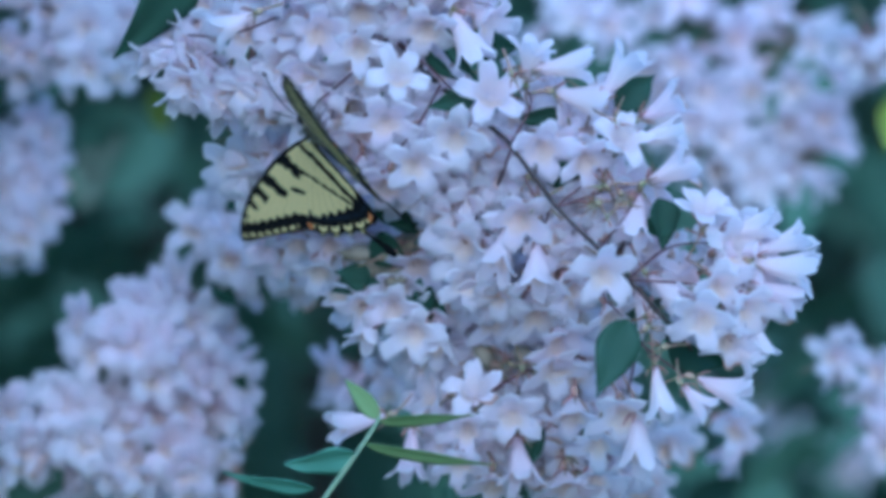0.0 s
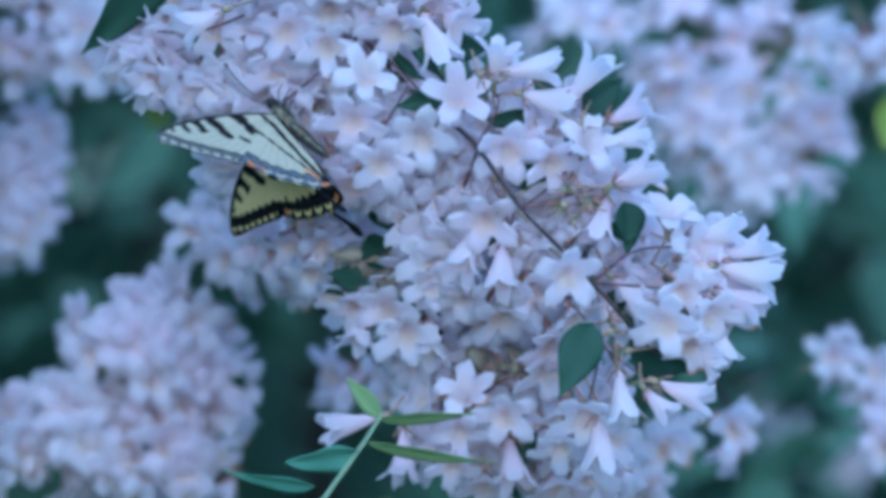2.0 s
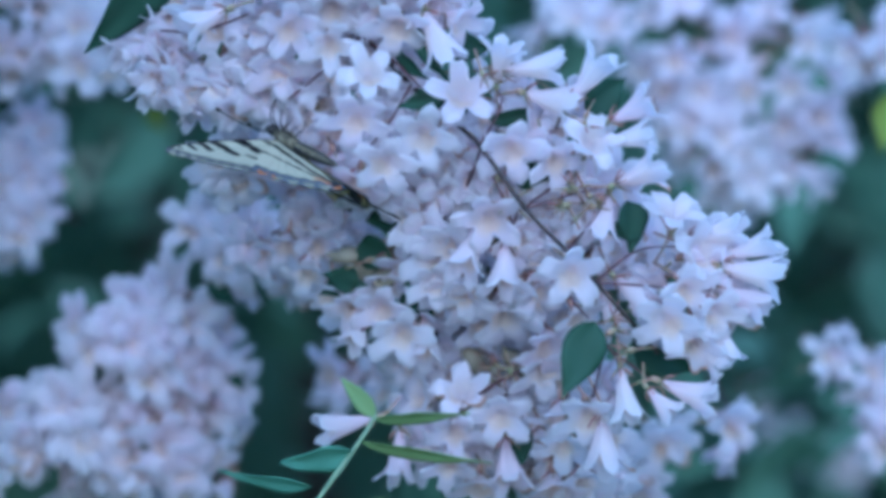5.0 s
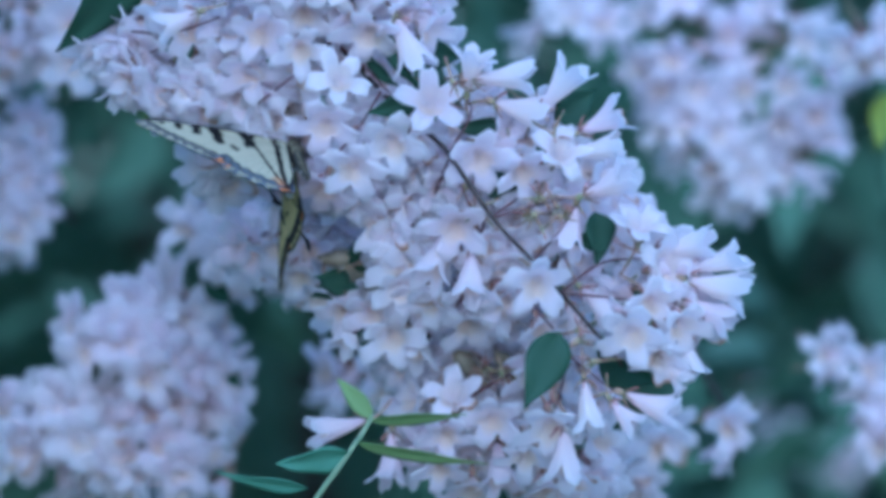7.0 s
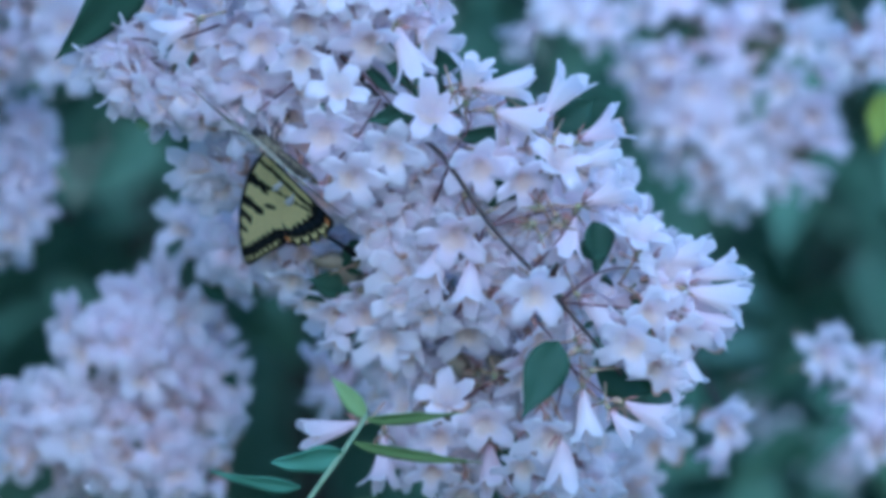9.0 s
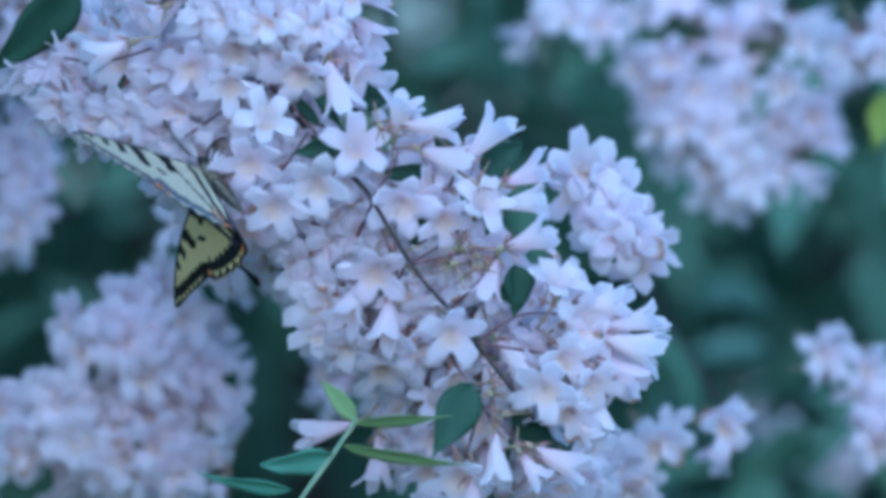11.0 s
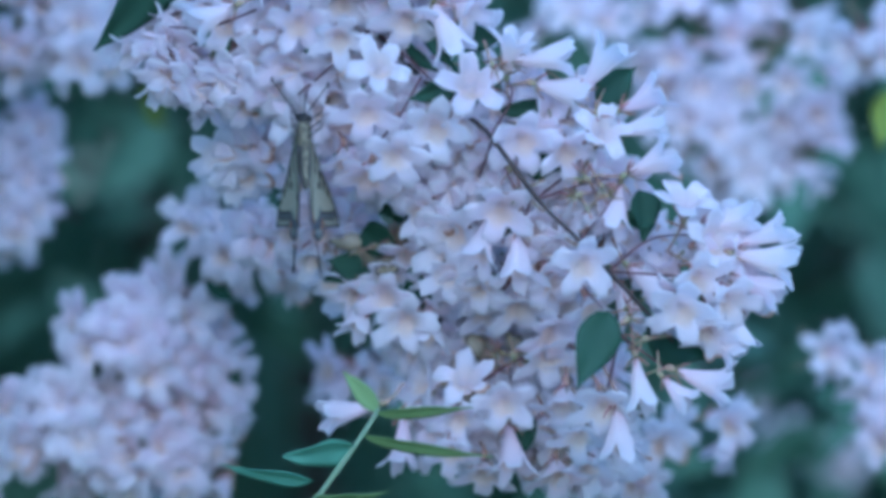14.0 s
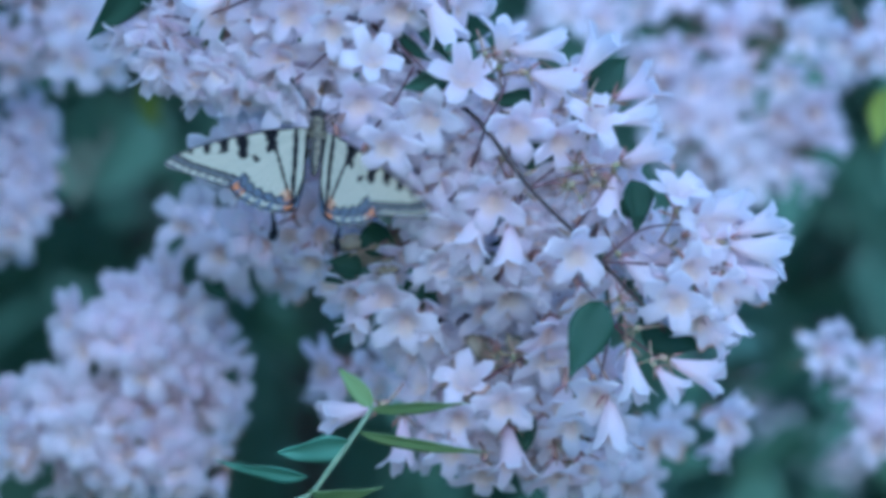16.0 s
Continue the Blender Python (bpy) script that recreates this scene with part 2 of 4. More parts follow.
# ---- leaves ----
def leaf_mesh(name, length, width, fold, curl, material, tip=1.6, across=6, along=14, wave=0.0):
    """An oval leaf with a drawn-out tip, folded along its midrib. It grows along +y and faces +z."""
    bm = bmesh.new()
    rows = []
    for i in range(along + 1):
        s = i / along
        w = width / 2 * (math.sin(math.pi * s ** 0.72) ** 0.85) * (1 - s ** 3) ** (tip - 1) if 0 < i < along else width * 0.012
        row = []
        for k in range(across + 1):
            u = k / across * 2 - 1
            z = abs(u) * w * fold - curl * length * s * s + wave * width * math.sin(s * 11 + u) * abs(u) + (0.02 * width if k != across // 2 else 0)
            row.append(bm.verts.new((u * w, length * s, z)))
        rows.append(row)
    for a, b in zip(rows, rows[1:]):
        for k in range(across):
            bm.faces.new((a[k], a[k + 1], b[k + 1], b[k]))
    lower = [[bm.verts.new(v.co - Vector((0, 0, 0.25 * MM))) for v in r] for r in rows]
    for a, b in zip(lower, lower[1:]):
        for k in range(across):
            bm.faces.new((a[k + 1], a[k], b[k], b[k + 1]))
    for k in (0, across):
        for i in range(along):
            q = (rows[i][k], rows[i + 1][k], lower[i + 1][k], lower[i][k])
            bm.faces.new(q if k == 0 else q[::-1])
    return mesh_of(name, bm, material)


def leaf(parent, base, tip, width, material, turn=0.0, fold=0.35, curl=0.08, wave=0.05, drawn=1.6, label=""):
    """A leaf from base to tip; turn: degrees about its own length, 0 shows its face to the front."""
    base, tip = Vector(base), Vector(tip)
    way = (tip - base).normalized()
    face = Vector((0, -1, 0))
    face = (face - way * face.dot(way)).normalized()
    side = way.cross(face)
    m = Matrix.Translation(base) @ Matrix((side, way, face)).transposed().to_4x4() @ Matrix.Rotation(radians(turn), 4, "Y")
    me = leaf_mesh("leaf", (tip - base).length, width * MM, fold, curl, material, drawn, wave=wave)
    return link("leaf", me, parent, m, label)


def leaf_cloud(name, parent, count, spread, size, material, seed):
    """Many small folded leaves in one mesh; spread(rnd) gives a place."""
    rnd = np.random.RandomState(seed)
    shape = np.array([(0, 0, 0), (-.24, .35, .07), (0, .38, 0), (.24, .35, .07), (-.17, .72, .02), (0, .72, -.05), (.17, .72, .02), (0, 1.05, -.16)])
    faces = np.array([(0, 2, 1, -1), (0, 3, 2, -1), (1, 2, 5, 4), (2, 3, 6, 5), (4, 5, 7, -1), (5, 6, 7, -1)])
    verts, polys = [], []
    for i in range(count):
        at = spread(rnd)
        e = Euler((rnd.uniform(-1.5, 0.6), rnd.uniform(-0.9, 0.9), rnd.uniform(0, 6.28)))
        m = np.array(e.to_matrix()) * rnd.uniform(*size)
        verts.append(shape @ m.T + at)
        polys += [[int(v) + 8 * i for v in f if v >= 0] for f in faces]
    me = bpy.data.meshes.new(name)
    me.from_pydata(np.concatenate(verts).tolist(), [], polys)
    me.materials.append(material)
    for p in me.polygons:
        p.use_smooth = True
    return tagged(link(name, me, parent), kind="stuff")


def root(name, at, label, category, group=""):
    ob = new(name)
    ob.empty_display_size = 0.02
    ob.location = at
    return tagged(ob, label, category, group)


# ---- the ground and the shrub behind ----
def build_ground():
    bm = bmesh.new()
    n, far = 48, 400.0
    rows = []
    for i in range(n + 1):
        row = []
        for k in range(n + 1):
            u, v = i / n * 2 - 1, k / n * 2 - 1
            x, y = far * u * abs(u) ** 2.2, far * v * abs(v) ** 2.2
            row.append(bm.verts.new((x, y, 0.02 * noise.noise(Vector((x * 0.6, y * 0.6, 0))) - 0.01)))
        rows.append(row)
    for a, b in zip(rows, rows[1:]):
        for k in range(n):
            bm.faces.new((a[k], b[k], b[k + 1], a[k + 1]))
    tagged(link("ground", mesh_of("ground", bm, GRASS)), "mown green lawn round the flowering shrub", "lawn", kind="structure")
    bm = bmesh.new()
    rim = [bm.verts.new((1.9 * math.cos(a) * (1 + 0.08 * math.sin(5 * a)), 1.6 + 1.35 * math.sin(a), 0.012)) for a in (2 * math.pi * k / 40 for k in range(40))]
    top = [bm.verts.new((v.co.x * 0.85, 1.6 + (v.co.y - 1.6) * 0.85, 0.05)) for v in rim]
    for k in range(40):
        bm.faces.new((rim[k], rim[(k + 1) % 40], top[(k + 1) % 40], top[k]))
    bm.faces.new(top)
    tagged(link("soil_bed", mesh_of("soil_bed", bm, SOIL)), "bare brown soil under the flowering shrub", "soil", kind="structure")


def build_shrub(name, centre, radii, canes, leaves, seed, label, size=(0.045, 0.08), gap=None, material=FAR_LEAF):
    rnd = random.Random(seed)
    cx, cy, cz = centre
    ob = root(name, (cx, cy, 0), label, "shrub")
    for k in range(canes):
        a = 2 * math.pi * k / canes + rnd.uniform(-0.3, 0.3)
        r = rnd.uniform(0.35, 0.85)
        top = Vector((math.cos(a) * radii[0] * r, math.sin(a) * radii[1] * r, cz + radii[2] * rnd.uniform(0.2, 0.8)))
        foot = Vector((math.cos(a) * 0.12, math.sin(a) * 0.12, 0))
        stem("cane", ob, [foot, foot.lerp(top, 0.45) + Vector((0, 0, 0.25)), top, top + Vector((top.x * 0.3, top.y * 0.3, -0.15))], 0.014, 0.004, BARK)

    def spread(r):
        while True:
            n = r.normal(size=3)
            n /= np.linalg.norm(n)
            q = n * np.array(radii) * r.uniform(0.45, 1.0) ** 0.5 * (1 + 0.18 * noise.noise(Vector(n * 2.3 + seed)))
            q[2] += cz
            if q[2] > 0.15 and not (gap and gap(q[0] + cx, q[1] + cy, q[2])):
                return q
    leaf_cloud("foliage", ob, leaves, spread, size, material, seed)
    return ob


build_ground()
BUSH = build_shrub("beauty_bush", (0.0, 1.8, 1.2), (1.8, 1.3, 1.25), 16, 70000, 5, "tall dark green shrub with arching flowering canes", (0.035, 0.065),
                   gap=lambda x, y, z: y < (0.74 if z > 1.27 else 0.9) and -0.25 < x < -0.02 and 1.0 < z < 1.6)


def shading_bough(r):
    """A place in an added leafy bough, out of view beside the flowers, that shades the left clusters."""
    y = r.uniform(-0.28, 0.5)
    return np.array((-0.27 - 0.05 * max(0.0, y) - abs(r.normal(0, 0.12)), y - 1.8, r.uniform(0.95, 1.5)))


def shading_twigs(r):
    """A place in added leaves above the view, which dim the flowers in the upper corner."""
    return np.array((r.uniform(-0.34, -0.1), r.uniform(0.0, 0.3) - 1.8, 1.44 + abs(r.normal(0, 0.07))))


leaf_cloud("foliage", BUSH, 110, shading_twigs, (0.035, 0.06), FAR_LEAF, 17)
leaf_cloud("foliage", BUSH, 1300, shading_bough, (0.045, 0.08), FAR_LEAF, 15)
# canes for the added, unseen bough that blocks light from the left
for k in range(7):
    y = -0.26 + 0.11 * k
    stem("cane", BUSH, [(-0.2, -0.5, 0.2), (-0.42, -1.0 + y * 0.4, 1.0), (-0.4, y - 1.8, 1.4), (-0.34, y - 1.8, 1.5)], 0.007, 0.002, BARK)
build_shrub("low_shrub", (0.32, 0.74, 0.86), (0.32, 0.16, 0.47), 8, 6500, 9, "pale blue-green low shrub beneath the flowering one", (0.025, 0.045), material=PALE_LEAF)
build_shrub("hedge_shrub", (-2.6, 4.4, 1.3), (2.4, 1.3, 1.6), 14, 12000, 6, "dense dark green shrub at the back of the garden", (0.08, 0.15))
build_shrub("hedge_shrub", (0.2, 4.9, 1.3), (1.6, 1.2, 1.7), 14, 9000, 8, "dense dark green shrub at the back of the garden", (0.08, 0.15))
build_shrub("hedge_shrub", (2.4, 4.6, 1.2), (2.5, 1.3, 1.7), 14, 12000, 7, "dense dark green shrub at the back of the garden", (0.08, 0.15))


# ---- the flowering branch in front ----
LEFT_FRONT = [  # across, up, depth in mm; aim; how far it faces out; size
    (-75.3, 58.2, 22, -90, 0.85, 1.1), (-65, 68.5, 16, -95, 0.8, 1.05), (-84.9, 56.9, 24, 200, 0.4, 1), (-59.5, 48.2, 22, -90, 0.85, 1.1),
    (-72.8, 49.1, 26, -100, 0.75, 1), (-64.2, 64.8, -6, 204, 0.12, 1.05), (-36.3, 64, -4, -85, 0.88, 1.1), (-25.2, 59.5, -4, -90, 0.86, 1.12),
    (-23.9, 69.8, -2, -85, 0.7, 1), (-40.5, 52.4, 8, -100, 0.85, 1.15), (-4.8, 64.5, -6, -88, 0.85, 1.2), (-13.1, 50.7, -12, 80, 0.93, 1.05),
    (-16.6, 37.6, -10, -85, 0.9, 1.12),
]
LEFT_EDGE = [  # across, up, depth in mm; aim; how far it faces out; size
    (-7.6, 25, -6, -90, 0.88, 1.12), (-27.2, 42.4, 18, -90, 0.7, 1.05), (-52.1, 43.3, 26, -95, 0.7, 1.05), (-64.5, 40.8, 28, -90, 0.45, 1.05),
    (-78.6, 45.8, 24, -95, 0.35, 0.95), (-23.9, 35, 15, -110, 0.7, 1.05), (-32.2, 37.5, 20, -90, 0.65, 1), (-23, 23.4, 12, -80, 0.5, 1),
    (-13.9, 66.2, 2, -50, 0.3, 1.05), (-19.7, 62.8, 18, -70, 0.6, 1), (-8.1, 72.3, -2, -80, 0.8, 1.1), (-48.7, 61.2, 18, -95, 0.7, 1.05),
    (-29.7, 71.5, 6, -90, 0.75, 1),
]
LEFT_BACK = [  # across, up, depth in mm; aim; how far it faces out; size
    (-47.1, 54.1, 22, -90, 0.6, 1), (-90.2, 58.5, 26, 190, 0.3, 0.95), (-80.2, 63.2, 24, 150, 0.6, 1), (-57, 68.1, 18, -70, 0.6, 1),
    (-34.7, 46.6, 16, -80, 0.7, 1.05), (-42.1, 69.8, 14, -95, 0.7, 1.05), (-13.9, 15.1, 24, -100, 0.6, 1.05), (-23.9, 49.1, 16, -95, 0.75, 1.05),
    (-7.3, 46.6, 14, -100, 0.6, 1), (-55.4, 53.2, 24, -80, 0.6, 1), (-69.5, 54.9, 28, -90, 0.7, 1),
]
CENTRE_TOP = [  # across, up, depth in mm; aim; how far it faces out; size
    (5.1, 70.6, -4, -60, 0.6, 1.05), (8, 59, -8, -65, 0.12, 1.15), (13.4, 66.5, -2, -40, 0.5, 1.05), (25.9, 57.4, -6, 80, 0.42, 1.1),
    (38.3, 53.9, -6, 5, 0.12, 1.05), (14.3, 45.3, -10, 78, 0.93, 1.12), (43.3, 43.9, -4, -14, 0.12, 1.15), (53.2, 53.6, -6, 52, 0.15, 1.15),
    (66.5, 42.9, -4, 25, 0.12, 1.12), (65.7, 34, -6, 14, 0.12, 0.98), (52.4, 31.7, -10, 60, 0.75, 1.1), (69, 23.9, -6, 27, 0.12, 1.12),
    (28.4, 29.7, -10, -90, 0.88, 1.15), (41.6, 26.4, -8, -60, 0.7, 1.12),
]
CENTRE_FRONT = [  # across, up, depth in mm; aim; how far it faces out; size
    (35.8, 35, 0, 40, 0.4, 0.9), (2.7, 33.3, -6, -95, 0.86, 1.15), (11.8, 34.2, 0, -60, 0.5, 1.05), (49.1, 21.4, 4, -90, 0.25, 0.95),
    (-16.9, 18.7, 6, -105, 0.5, 1.05), (-8.1, 15.4, 20, -90, 0.6, 1.05), (3.5, 20.1, 18, -90, 0.6, 1.05), (10.9, 15.9, 12, -80, 0.75, 1.1),
    (22.5, 9.3, -4, -95, 0.86, 1.22), (15.9, -2.8, 2, -110, 0.4, 1.15), (27.5, -8.1, 0, -90, 0.3, 1.22), (47.1, -6.1, -19, -85, 0.88, 1.15),
    (6.8, -9.8, 14, -90, 0.85, 1.05), (31.7, 3.5, 6, -40, 0.65, 1.15),
]
CENTRE_BACK = [  # across, up, depth in mm; aim; how far it faces out; size
    (37.5, -11.4, 10, -70, 0.7, 1.1), (55.7, 6.5, -4, -102, 0.3, 1.1), (67.3, -13.4, 0, -42, 0.3, 1.1), (19.2, 21.7, 10, -70, 0.7, 1.1),
    (12.6, 25, 10, -95, 0.7, 1.1), (39.1, -1.5, 10, -80, 0.6, 1.1), (15.9, -13.1, 14, -90, 0.75, 1.1), (28.4, 17.6, 16, -90, 0.6, 1.05),
    (41.6, 6.8, 14, -60, 0.5, 1.05), (-0.7, 41.6, 16, -95, 0.6, 1.05), (22.5, 40, 12, -60, 0.5, 1), (35.8, 16.7, 18, -80, 0.5, 1),
]
TIP_FRONT = [  # across, up, depth in mm; aim; how far it faces out; size
    (76.4, 11.8, -10, 82, 0.62, 1.05), (93, 6.8, -4, 12, 0.25, 1.08), (84.7, 0.2, -6, 20, 0.7, 1.1), (102.5, 2.7, -4, 18, 0.15, 1.08),
    (103.5, -5.5, -6, -5, 0.15, 1.18), (80.6, -10.8, -10, -60, 0.8, 1.12), (74.8, -19.7, -14, -95, 0.9, 1.18), (89.7, -17.2, -8, -50, 0.7, 1.12),
    (100.5, -14.1, -4, -20, 0.2, 1.08), (83.9, -26.7, -6, -80, 0.6, 1.05), (93, -28.4, -2, -75, 0.15, 0.95), (89.7, -31.7, -2, -42, 0.2, 0.9),
    (93, -0.7, 0, -20, 0.5, 1.05),
]
TIP_LOW = [  # across, up, depth in mm; aim; how far it faces out; size
    (91.4, -9, 0, -10, 0.3, 1.1), (85.6, -21.4, 2, -60, 0.6, 1.1), (71.5, -6.5, 6, 130, 0.4, 1), (64, -44.9, -6, -80, 0.25, 1.05),
    (85.2, -41.6, -4, -15, 0.12, 1.08), (75.6, -45.6, -6, -45, 0.12, 0.92), (52.4, -48.7, 0, -90, 0.78, 1.22), (57.4, -59.9, 0, -85, 0.22, 1.25),
    (60.7, -21.4, 8, -70, 0.4, 1), (49.9, -19.7, 10, -60, 0.5, 1), (45.8, -57.9, 12, -90, 0.6, 1.1), (78.1, -2.3, 6, 170, 0.4, 0.95),
    (62.3, -1.5, 14, 160, 0.5, 0.95),
]
LOWER_FRONT = [  # across, up, depth in mm; aim; how far it faces out; size
    (-9.8, -64.8, 10, -92, 0.2, 1.05), (5.1, 1.8, -16, -125, 0.65, 1.22), (-0.7, 9.3, -6, -100, 0.55, 1.1), (-6.5, -4.8, 2, -100, 0.6, 1.05),
    (-15.6, -17.2, 0, -85, 0.85, 1.05), (-9.5, -24.7, -2, -85, 0.85, 1.1), (-23, -25.5, 6, -95, 0.35, 1.05), (-1.5, -29.3, 4, -90, 0.4, 1.05),
    (9.3, -42.1, -6, 95, 0.75, 1.1), (20.9, -48.7, -10, -88, 0.9, 1.08), (6.8, -53.6, -6, -90, 0.82, 1.1), (5.1, -63.8, -4, -90, 0.6, 1.05),
]
LOWER_EDGE = [  # across, up, depth in mm; aim; how far it faces out; size
    (23.5, -66.2, -2, -80, 0.4, 1.1), (-28.8, -52.2, 2, 190, 0.2, 1.02), (35.8, -28, -8, -70, 0.75, 1.2), (33.3, -35.5, -4, -80, 0.7, 1.15),
    (38.8, -49.6, -6, -90, 0.5, 1.15), (-23.9, -16.4, 6, -95, 0.7, 1.05), (-30.5, -13.1, 10, -100, 0.6, 1), (-37.1, -6.5, 14, -100, 0.6, 1),
    (-13.9, -10.6, 8, -90, 0.75, 1.05), (45.8, -69.5, 6, -80, 0.6, 1.1), (36.6, -71.1, 4, -90, 0.5, 1.1), (-4, -20.6, 8, -95, 0.6, 1.05),
]
LOWER_BACK = [  # across, up, depth in mm; aim; how far it faces out; size
    (15.9, -21.4, 6, -85, 0.75, 1.1), (25.9, -19.7, 4, -75, 0.75, 1.15), (12.6, -29.7, 14, -90, 0.5, 1.05), (2.7, -16.4, 10, -100, 0.7, 1.05),
    (40.8, -19.7, 4, -80, 0.7, 1.15), (40.8, -38, 4, -80, 0.6, 1.15), (32.5, -57.9, 8, -95, 0.6, 1.05), (-33.8, 1.8, 14, -80, 0.8, 0.95),
    (-43.8, 1.8, 18, -100, 0.6, 1), (38.3, -61.2, 8, -85, 0.7, 1.1), (-3.2, -42.9, 12, 170, 0.5, 1), (14.3, -71.1, 8, -95, 0.5, 1.05),
]


def open_spot(x, up):
    """The place between the two sprays where the flowers have withered and leaves show."""
    return -27 < x < 0 and -15 < up < 16


def build_main_branch():
    ob = root("flowering_branch", HOME, "arching branch thick with pale pink bell flowers, swaying", "flowers", "flowering branches of the shrub")
    rnd = random.Random(11)
    stem("main_stem", ob, [(-0.42, 0.75, 0.18), (-0.25, 0.3, 0.2), place(-63.7, 93.0, 60), place(-37.1, 76.4, 25), place(-15.6, 62.8, 10), place(-0.7, 48.2, 12), place(15.9, 34.2, -4), place(20.1, 29.7, -12), place(33.3, 12.1, -13),
                           place(44.9, 0.5, -10), place(54.1, -9.0, -8), place(67.3, -23.0, -4), place(73.1, -29.7, 2)], 1.05 * MM, 0.5 * MM, BARK, 7, 8, "brown woody stem")
    for line in ([place(46.1, 0.2, -2), place(46.4, -12.3, -4), place(52.4, -19.7, -6)],
                 [place(20.1, 29.7, -4), place(24.2, 20.1, -6), place(28.4, 11.8, -6), place(29.5, 6.8, -4)],
                 [place(31.7, 15.1, -4), place(30.5, 9.3, -2), place(28.8, 5.1, 0)],
                 [place(-15.6, 62.8, 8), place(-4.0, 53.2, 0), place(7.6, 41.6, 0)],
                 [place(19.2, 29.7, -4), place(25.9, 43.3, -2), place(20.1, 51.6, 0)],
                 [place(33.3, 12.1, -3), place(44.1, 15.9, -4), place(54.1, 18.4, -2)],
                 [place(33.3, 12.6, -3), place(45.8, 23.4, 0), place(53.2, 39.1, 0)],
                 [place(45.8, 0.2, -2), place(53.2, 9.3, -4), place(57.4, 16.7, -2)],
                 [place(54.1, -9.0, -3), place(65.7, 0.2, -2), place(78.9, 1.8, 2), place(92.2, 0.2, 4)],
                 [place(54.1, -9.0, -3), place(69.0, -9.8, 0), place(85.6, -11.4, 4)],
                 [place(50.1, -20.7, -6), place(57.4, -26.4, -6), place(62.3, -34.7, -2)],
                 [place(57.0, -27.2, -6), place(67.3, -34.7, -2), place(71.5, -37.6, 0)],
                 [place(57.0, -27.2, -6), place(55.4, -36.3, -3), place(54.1, -42.9, 2)],
                 [place(-37.1, 76.4, 25), place(-50.4, 68.1, 12), place(-63.7, 63.2, 10), place(-75.3, 63.2, 12)],
                 [place(-15.6, 62.8, 10), place(-27.2, 51.6, 8), place(-37.1, 43.3, 10)],
                 [place(-0.7, 48.2, 2), place(-7.3, 36.6, 4), place(-13.9, 28.4, 8)],
                 [place(20.1, 29.7, 0), place(15.9, 18.4, 12), place(9.3, 8.5, 18)]):
        stem("twig", ob, line, 0.4 * MM, 0.3 * MM, TWIG, 5, 6)
    for rows in (LEFT_FRONT, LEFT_EDGE, LEFT_BACK, CENTRE_TOP, CENTRE_FRONT, CENTRE_BACK, TIP_FRONT, TIP_LOW):
        flowers_at(ob, rows, rnd)
    # the flowers further back in the same sprays
    flowers_in(ob, [(*xy, d - 9, rx, rz, ry) for xy, d, rx, rz, ry in (
        ((-50.4, 58.2), 34, 36, 20, 12), ((-22.2, 51.6), 32, 26, 26, 12), ((2.7, 59.9), 30, 20, 16, 10), ((2.7, 25.0), 30, 24, 24, 12), ((19.2, 18.4), 34, 18, 20, 12),
        ((37.5, 36.6), 24, 20, 14, 10), ((82.2, -9.8), 16, 16, 16, 10), ((50.7, 3.5), 26, 14, 14, 10), ((29.2, -1.5), 26, 18, 20, 8), ((15.9, 31.7), 26, 26, 16, 8), ((49.1, 18.4), 20, 18, 12, 8), ((24.2, 6.8), 30, 26, 24, 8), ((-28.8, 85.6), 14, 36, 14, 14), ((2.7, 84.7), 10, 16, 14, 12), ((-13.9, 79.7), 4, 20, 5, 8))], 240, rnd, (1.0, 1.2), open_spot)
    # spent calyces and bare stalks where the flowers have dropped
    for x, up, n in ((45.8, 18.4, 4), (59.0, -23.9, 2), (63.2, -28.0, 1), (20.1, 51.6, 2), (53.2, 39.1, 2), (26.7, 10.9, 2), (56.5, 15.1, 2), (29.2, 20.1, 1)):
        for _ in range(n):
            aim = Vector((rnd.uniform(-1, 1), rnd.uniform(-1, 0.2), rnd.uniform(-1, 0.6))).normalized()
            at = place(x + rnd.uniform(-5, 5), up + rnd.uniform(-5, 5), rnd.uniform(-9, -1))
            m = Matrix.Translation(at) @ aim.to_track_quat("Z", "Y").to_matrix().to_4x4() @ Matrix.Translation((0, 0, 0.012))
            link("spent_calyx", FLOWERS[rnd.randrange(14) + 14][1], ob, m, "reddish green spent calyx")
    leaf(ob, place(54.0, -20.4, -14), place(44.6, -43.0, -19), 13.5, LEAF, -8, 0.1, 0.02)
    leaf(ob, place(10.1, 46.9, -4), place(-4.8, 41.3, -10), 9.0, LEAF, -28, 0.3, -0.06)
    leaf(ob, place(-1.0, 66.8, -2), place(9.6, 47.9, -8), 7.0, LEAF, 42, 0.5)
    leaf(ob, place(-5.3, 59.0, 0), place(4.6, 48.2, -4), 6.0, LEAF, 55, 0.5)
    leaf(ob, place(50.7, 41.6, 6), place(63.2, 51.6, 10), 11.0, LEAF, 10, 0.3)
    leaf(ob, place(63.2, 15.1, 0), place(65.3, -0.7, -2), 11.0, LEAF, -35, 0.45, 0.1)
    leaf(ob, place(67.3, 6.8, 2), place(56.5, 6.0, -4), 8.0, LEAF, 20, 0.4)
    leaf(ob, place(29.2, 23.4, 4), place(44.1, 20.1, 8), 9.0, LEAF, 15, 0.4)
    leaf(ob, place(9.3, 60.7, 10), place(23.4, 59.0, 14), 9.0, LEAF, 15, 0.3)
    leaf(ob, place(22.5, 38.3, 4), place(40.8, 40.8, 8), 6.0, LEAF, 30, 0.3)
